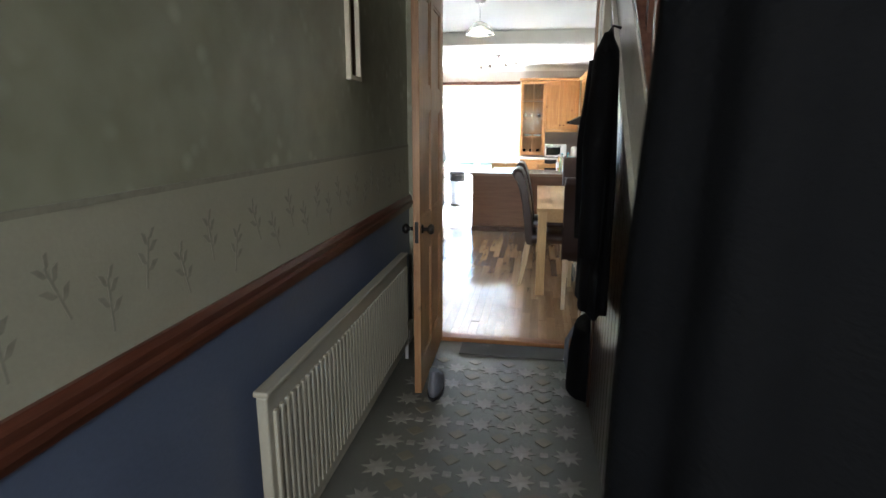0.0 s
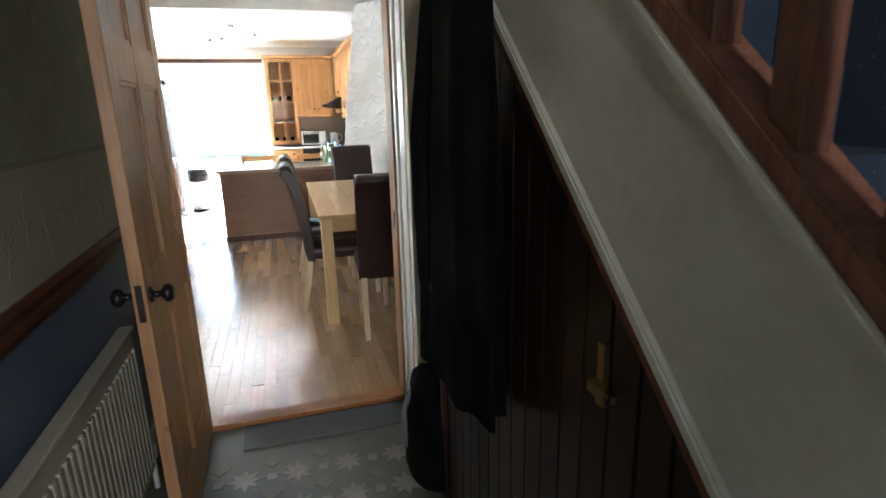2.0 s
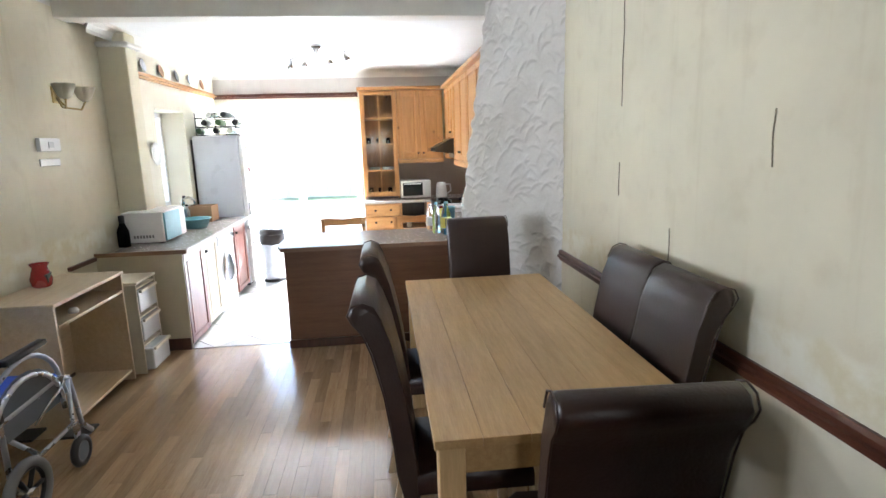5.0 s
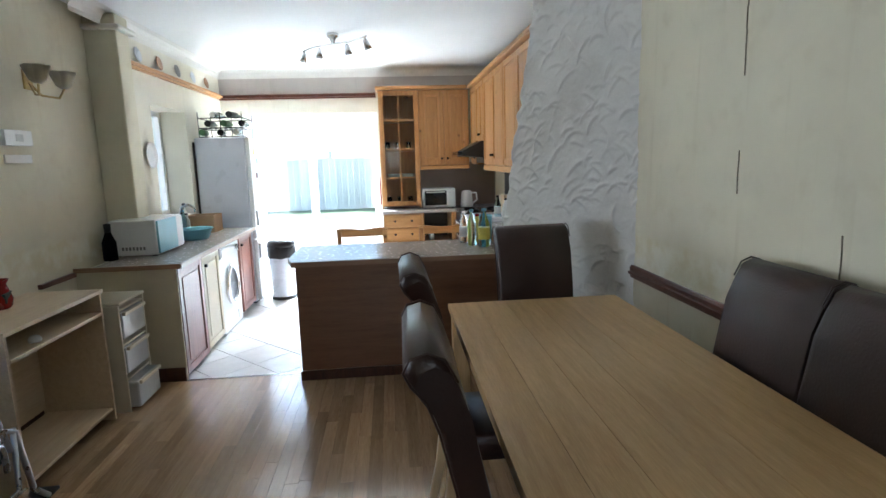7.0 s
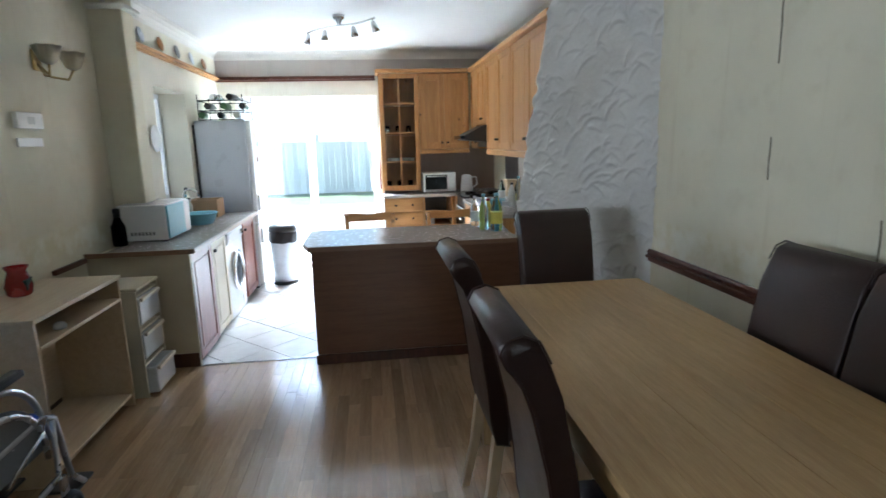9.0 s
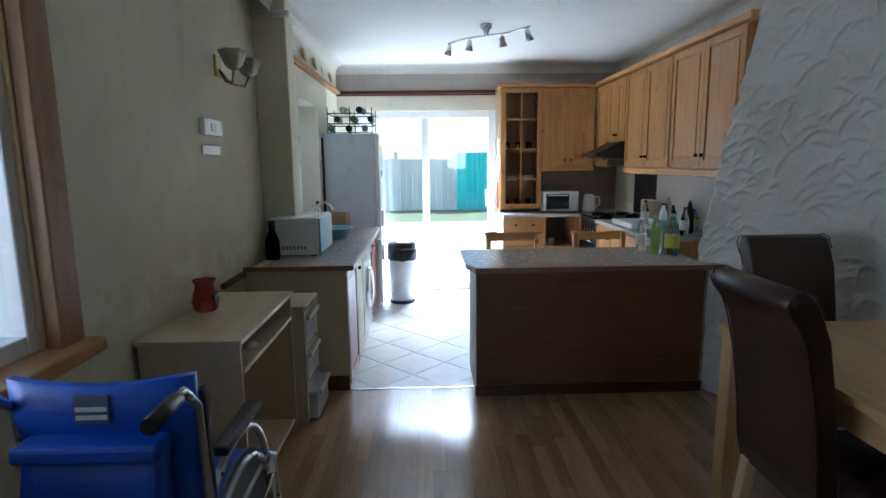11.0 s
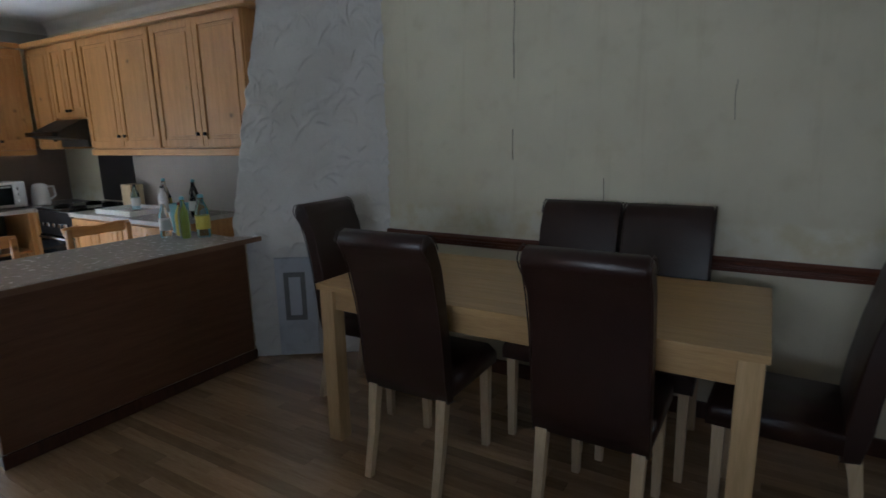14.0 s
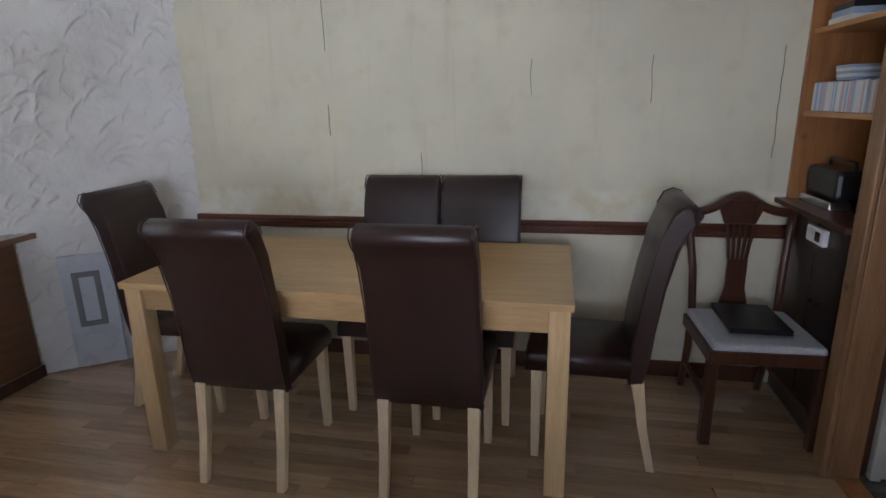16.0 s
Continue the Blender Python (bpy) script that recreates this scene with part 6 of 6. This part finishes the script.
part("lip", box(0.775, 0.82, 10.13, 10.61, 1.53, 1.57, 0.006), M["dark_glass"], hood)

ov = thing("toaster_oven", (0.62, 11.0, bw), "white mini oven with a dark glass door", "oven")
part("body", box(0.43, 0.83, 10.9, 11.2, bw + 0.012, bw + 0.24, 0.01), M["white"], ov)
part("door", box(0.455, 0.72, 10.885, 10.9, bw + 0.04, bw + 0.215, 0.004), M["dark_glass"], ov, "dark glass oven door")
part("handle", tube([(0.47, 10.87, bw + 0.2), (0.7, 10.87, bw + 0.2)], 0.007), M["white"], ov)
for z in (0.07, 0.125, 0.18):
    part("knob", tube([(0.775, 10.9, bw + z), (0.775, 10.88, bw + z)], 0.016, 12), M["white"], ov)
for x in (0.46, 0.8):
    part("foot", box(x - 0.015, x + 0.015, 10.93, 11.15, bw, bw + 0.012), M["black"], ov)
kt = thing("kettle", (1.0, 11.0, bw), "white jug kettle beside the mini oven", "kettle")
solid("worktop_corner", box(0.802, XR - 0.014, 10.72, YB - 0.012, bw - 0.036, bw - 0.0005, 0.003), M["worktop"], "grey worktop in the kitchen corner", "worktop")
solid("corner_cabinet", box(0.804, XR - 0.014, 10.73, YB - 0.012, 0.0, bw - 0.037, 0.003), M["pine"], "plain pine corner base unit", "cabinet")
part("body", lathe([(0.075, 0.0), (0.08, 0.02), (0.068, 0.15), (0.06, 0.19), (0.03, 0.205)], (0.98, 11.0, bw), 20), M["white"], kt)
part("handle", tube([(1.03, 11.0, bw + 0.17), (1.1, 11.0, bw + 0.17), (1.11, 11.0, bw + 0.08), (1.05, 11.0, bw + 0.04)], 0.011), M["white"], kt)


def bottle(at, h, r, mt, cap, label, band=None):
    b = thing("bottle", at, label, "bottle", "bottles on the worktop")
    part("body", lathe([(r * 0.9, 0), (r, 0.01), (r, h * 0.6), (r * 0.8, h * 0.7), (r * 0.4, h * 0.86), (r * 0.36, h * 0.93)], at, 16), M[mt], b)
    part("cap", lathe([(r * 0.42, h * 0.93), (r * 0.42, h), (r * 0.2, h + 0.003)], at, 12), M[cap], b)
    if band:
        part("label", lathe([(r + 0.001, h * 0.2), (r + 0.0015, h * 0.21), (r + 0.0015, h * 0.5), (r + 0.001, h * 0.51)], at, 16), M[band], b)


bottle((0.72, 8.22, KZ), 0.28, 0.045, "bottle_blue", "cyan", "clear bottle with a yellow label and blue cap", "yellow")
bottle((0.64, 8.3, KZ), 0.27, 0.035, "bottle_blue", "cyan", "pale blue plastic water bottle")
bottle((0.6, 8.45, KZ), 0.24, 0.035, "clear", "white", "clear plastic bottle with a paper label", "paper")
bottle((0.7, 8.42, KZ), 0.22, 0.04, "yellow", "red_glaze", "squat yellow bottle with a red cap")
for k in range(7):
    bottle((1.1 + 0.1 * (k % 3), 8.85 + 0.13 * k, bw), (0.22, 0.27, 0.18)[k % 3], 0.035, ("clear", "dark_glass", "bottle_blue", "white")[k % 4], ("black", "cyan", "red_glaze")[k % 3], ("clear glass bottle on the worktop", "dark bottle on the worktop", "pale blue bottle on the worktop", "white bottle on the worktop")[k % 4], ("paper", None, "yellow")[k % 3])
solid("cyan_jug", lathe([(0.05, 0), (0.055, 0.01), (0.06, 0.16), (0.065, 0.2), (0.06, 0.2), (0.05, 0.02), (0.01, 0.012)], (0.78, 8.55, KZ), 20), M["cyan"], "cyan plastic jug at the end of the peninsula", "jug")
tray = thing("tea_tray", (1.0, 9.55, bw), "white plastic dish tray on the worktop", "tray")
part("base", box(0.85, 1.2, 9.3, 9.8, bw, bw + 0.012, 0.004), M["white"], tray)
part("rim", boxes((0.85, 0.862, 9.3, 9.8, bw + 0.012, bw + 0.04), (1.188, 1.2, 9.3, 9.8, bw + 0.012, bw + 0.04), (0.862, 1.188, 9.3, 9.312, bw + 0.012, bw + 0.04), (0.862, 1.188, 9.788, 9.8, bw + 0.012, bw + 0.04)), M["white"], tray)
solid("utensil_block", box(1.22, 1.34, 9.9, 10.05, bw, bw + 0.2, 0.006), M["leg"], "pale wooden utensil block", "utensil holder")
bn = thing("pedal_bin", (-1.2, 10.42, 0), "pale grey kitchen bin with a black lid and bag edge", "bin")
part("base", lathe([(0.135, 0), (0.14, 0.01), (0.137, 0.035)], (-1.2, 10.42, 0), 24), M["black"], bn)
part("body", lathe([(0.13, 0.035), (0.145, 0.56), (0.142, 0.57)], (-1.2, 10.42, 0), 24), M["fridge"], bn)
part("bag_edge", drape([(0.585, -1.2, 10.42, 0.15, 0.15), (0.54, -1.2, 10.42, 0.155, 0.155), (0.47, -1.2, 10.42, 0.152, 0.152)], 9, 0.04, 3.3, 36), M["black"], bn, "crumpled black bin bag edge")
part("lid", lathe([(0.15, 0.586), (0.155, 0.6), (0.14, 0.65), (0.06, 0.675)], (-1.2, 10.42, 0), 24), M["black"], bn, "black swing lid")
solid("door_mat", box(-0.85, -0.14, 10.92, 11.18, 0.001, 0.012, 0.004), M["threshold"], "thin grey mat before the patio doors", "mat")

# plate rail with plates along the left and end walls
rail("trim_plate_rail", dado_profile(2.28, 0.06, 0.06), (XK, 8.81), (XK, YB - 0.07), M["pine_y"], "pine plate rail on the kitchen wall")
rail("trim_plate_rail_back", dado_profile(2.27, 0.06, 0.06), (XK + 0.002, YB - 0.005), (-0.09, YB - 0.005), M["dark_rail"], "brown moulded plate rail over the patio doors")
for k in range(5):
    bm = lathe([(0.015, 0), (0.035, 0.0), (0.06, 0.012), (0.058, 0.016), (0.02, 0.005)], n=20)
    bm.transform(Matrix.Translation((XK + 0.014, 9.1 + 0.42 * k, 2.345 + 0.058)) @ Matrix.Rotation(radians(80), 4, "Y"))
    solid("display_plate", bm, M[("fridge", "shelf_pine", "rubber")[k % 3]], "small decorated plate standing on the plate rail", "plate", "plates on the rail")
cl = thing("wall_calendar", (PX1, 11.3, 1.6), "narrow white paper notes pinned beside the patio door", "notes")
part("sheet", box(-0.072, -0.064, 11.08, 11.2, 1.55, 1.75), M["paper"], cl)
part("sheet", box(-0.074, -0.066, 11.1, 11.22, 1.25, 1.48), M["paper"], cl)
tw = thing("tea_towel", (-0.07, 10.9, 0.6), "red striped tea towel hung by the drawers", "towel")
part("cloth", drape([(1.3, -0.078, 11.12, 0.006, 0.02), (1.1, -0.08, 11.12, 0.008, 0.03), (0.95, -0.08, 11.12, 0.008, 0.035)], 4, 0.2, 3, 20), M["red_cloth"], tw)

# ---- floor pieces ----
SW, SL = 0.066, 0.72
lay = random.Random(7)
shared = {}
for c in range(int((XR - XL) / SW) + 1):
    x = XL + SW * c
    w = min(SW, XR - x)
    y = YD - 0.03 - SL * lay.random()
    while y < 8.095:
        a, b = max(y, YD - 0.03), min(y + SL, 8.095)
        if b - a > 0.02 and w > 0.01:
            key = (round(b - a, 2), round(w, 3))
            if key not in shared:
                me = bpy.data.meshes.new("stave")
                bm = box(0.0004, w - 0.0004, 0.0006, b - a - 0.0006, 0, 0.012)
                bm.to_mesh(me)
                bm.free()
                me.materials.append(M["plank"])
                shared[key] = me
            o = new("floor_strip", shared[key])
            o.parent = floor
            o.location = (x, a, -0.012)
        y += SL


def clip(poly, ax, lim, keep_low):
    out = []
    for p, q in zip(poly, poly[1:] + poly[:1]):
        ip, iq = (p[ax] <= lim) == keep_low, (q[ax] <= lim) == keep_low
        if ip:
            out.append(p)
        if ip != iq:
            f = (lim - p[ax]) / (q[ax] - p[ax])
            out.append(tuple(a + (b - a) * f for a, b in zip(p, q)))
    return out


S = 0.33 / math.sqrt(2)
full = bpy.data.meshes.new("tile")
bm = prism([(S - 0.005, 0), (0, S - 0.005), (-S + 0.005, 0), (0, -S + 0.005)], "z", -0.006, 0.001)
bm.to_mesh(full)
bm.free()
full.materials.append(M["tile"])
for i in range(-1, 10):
    for j in range(-1, 18):
        cx, cy = XK + 2 * S * i + (S if j % 2 else 0), 8.1 + S * j
        r = S - 0.005
        poly = [(cx + r, cy), (cx, cy + r), (cx - r, cy), (cx, cy - r)]
        cut = poly
        for ax, lim, low in ((0, XR, True), (0, XK, False), (1, YB - 0.02, True), (1, 8.108, False)):
            cut = clip(cut, ax, lim, low) if len(cut) > 2 else []
        if len(cut) < 3 or all(-0.55 < p[0] < 0.8 and p[1] < 8.45 for p in cut):
            continue
        if len(cut) == 4 and all(abs(a[0] - b[0]) + abs(a[1] - b[1]) < 1e-6 for a, b in zip(cut, poly)):
            o = new("tile", full)
            o.location = (cx, cy, 0)
        else:
            o = mesh_object("tile", prism(cut, "z", -0.006, 0.001), M["tile"])
        o.parent = kitchen_floor
structure("trim_floor_strip", box(-1.43, -0.6, 8.088, 8.107, -0.004, 0.005, 0.002), M["chrome"], "metal strip between laminate and tiles", "threshold")
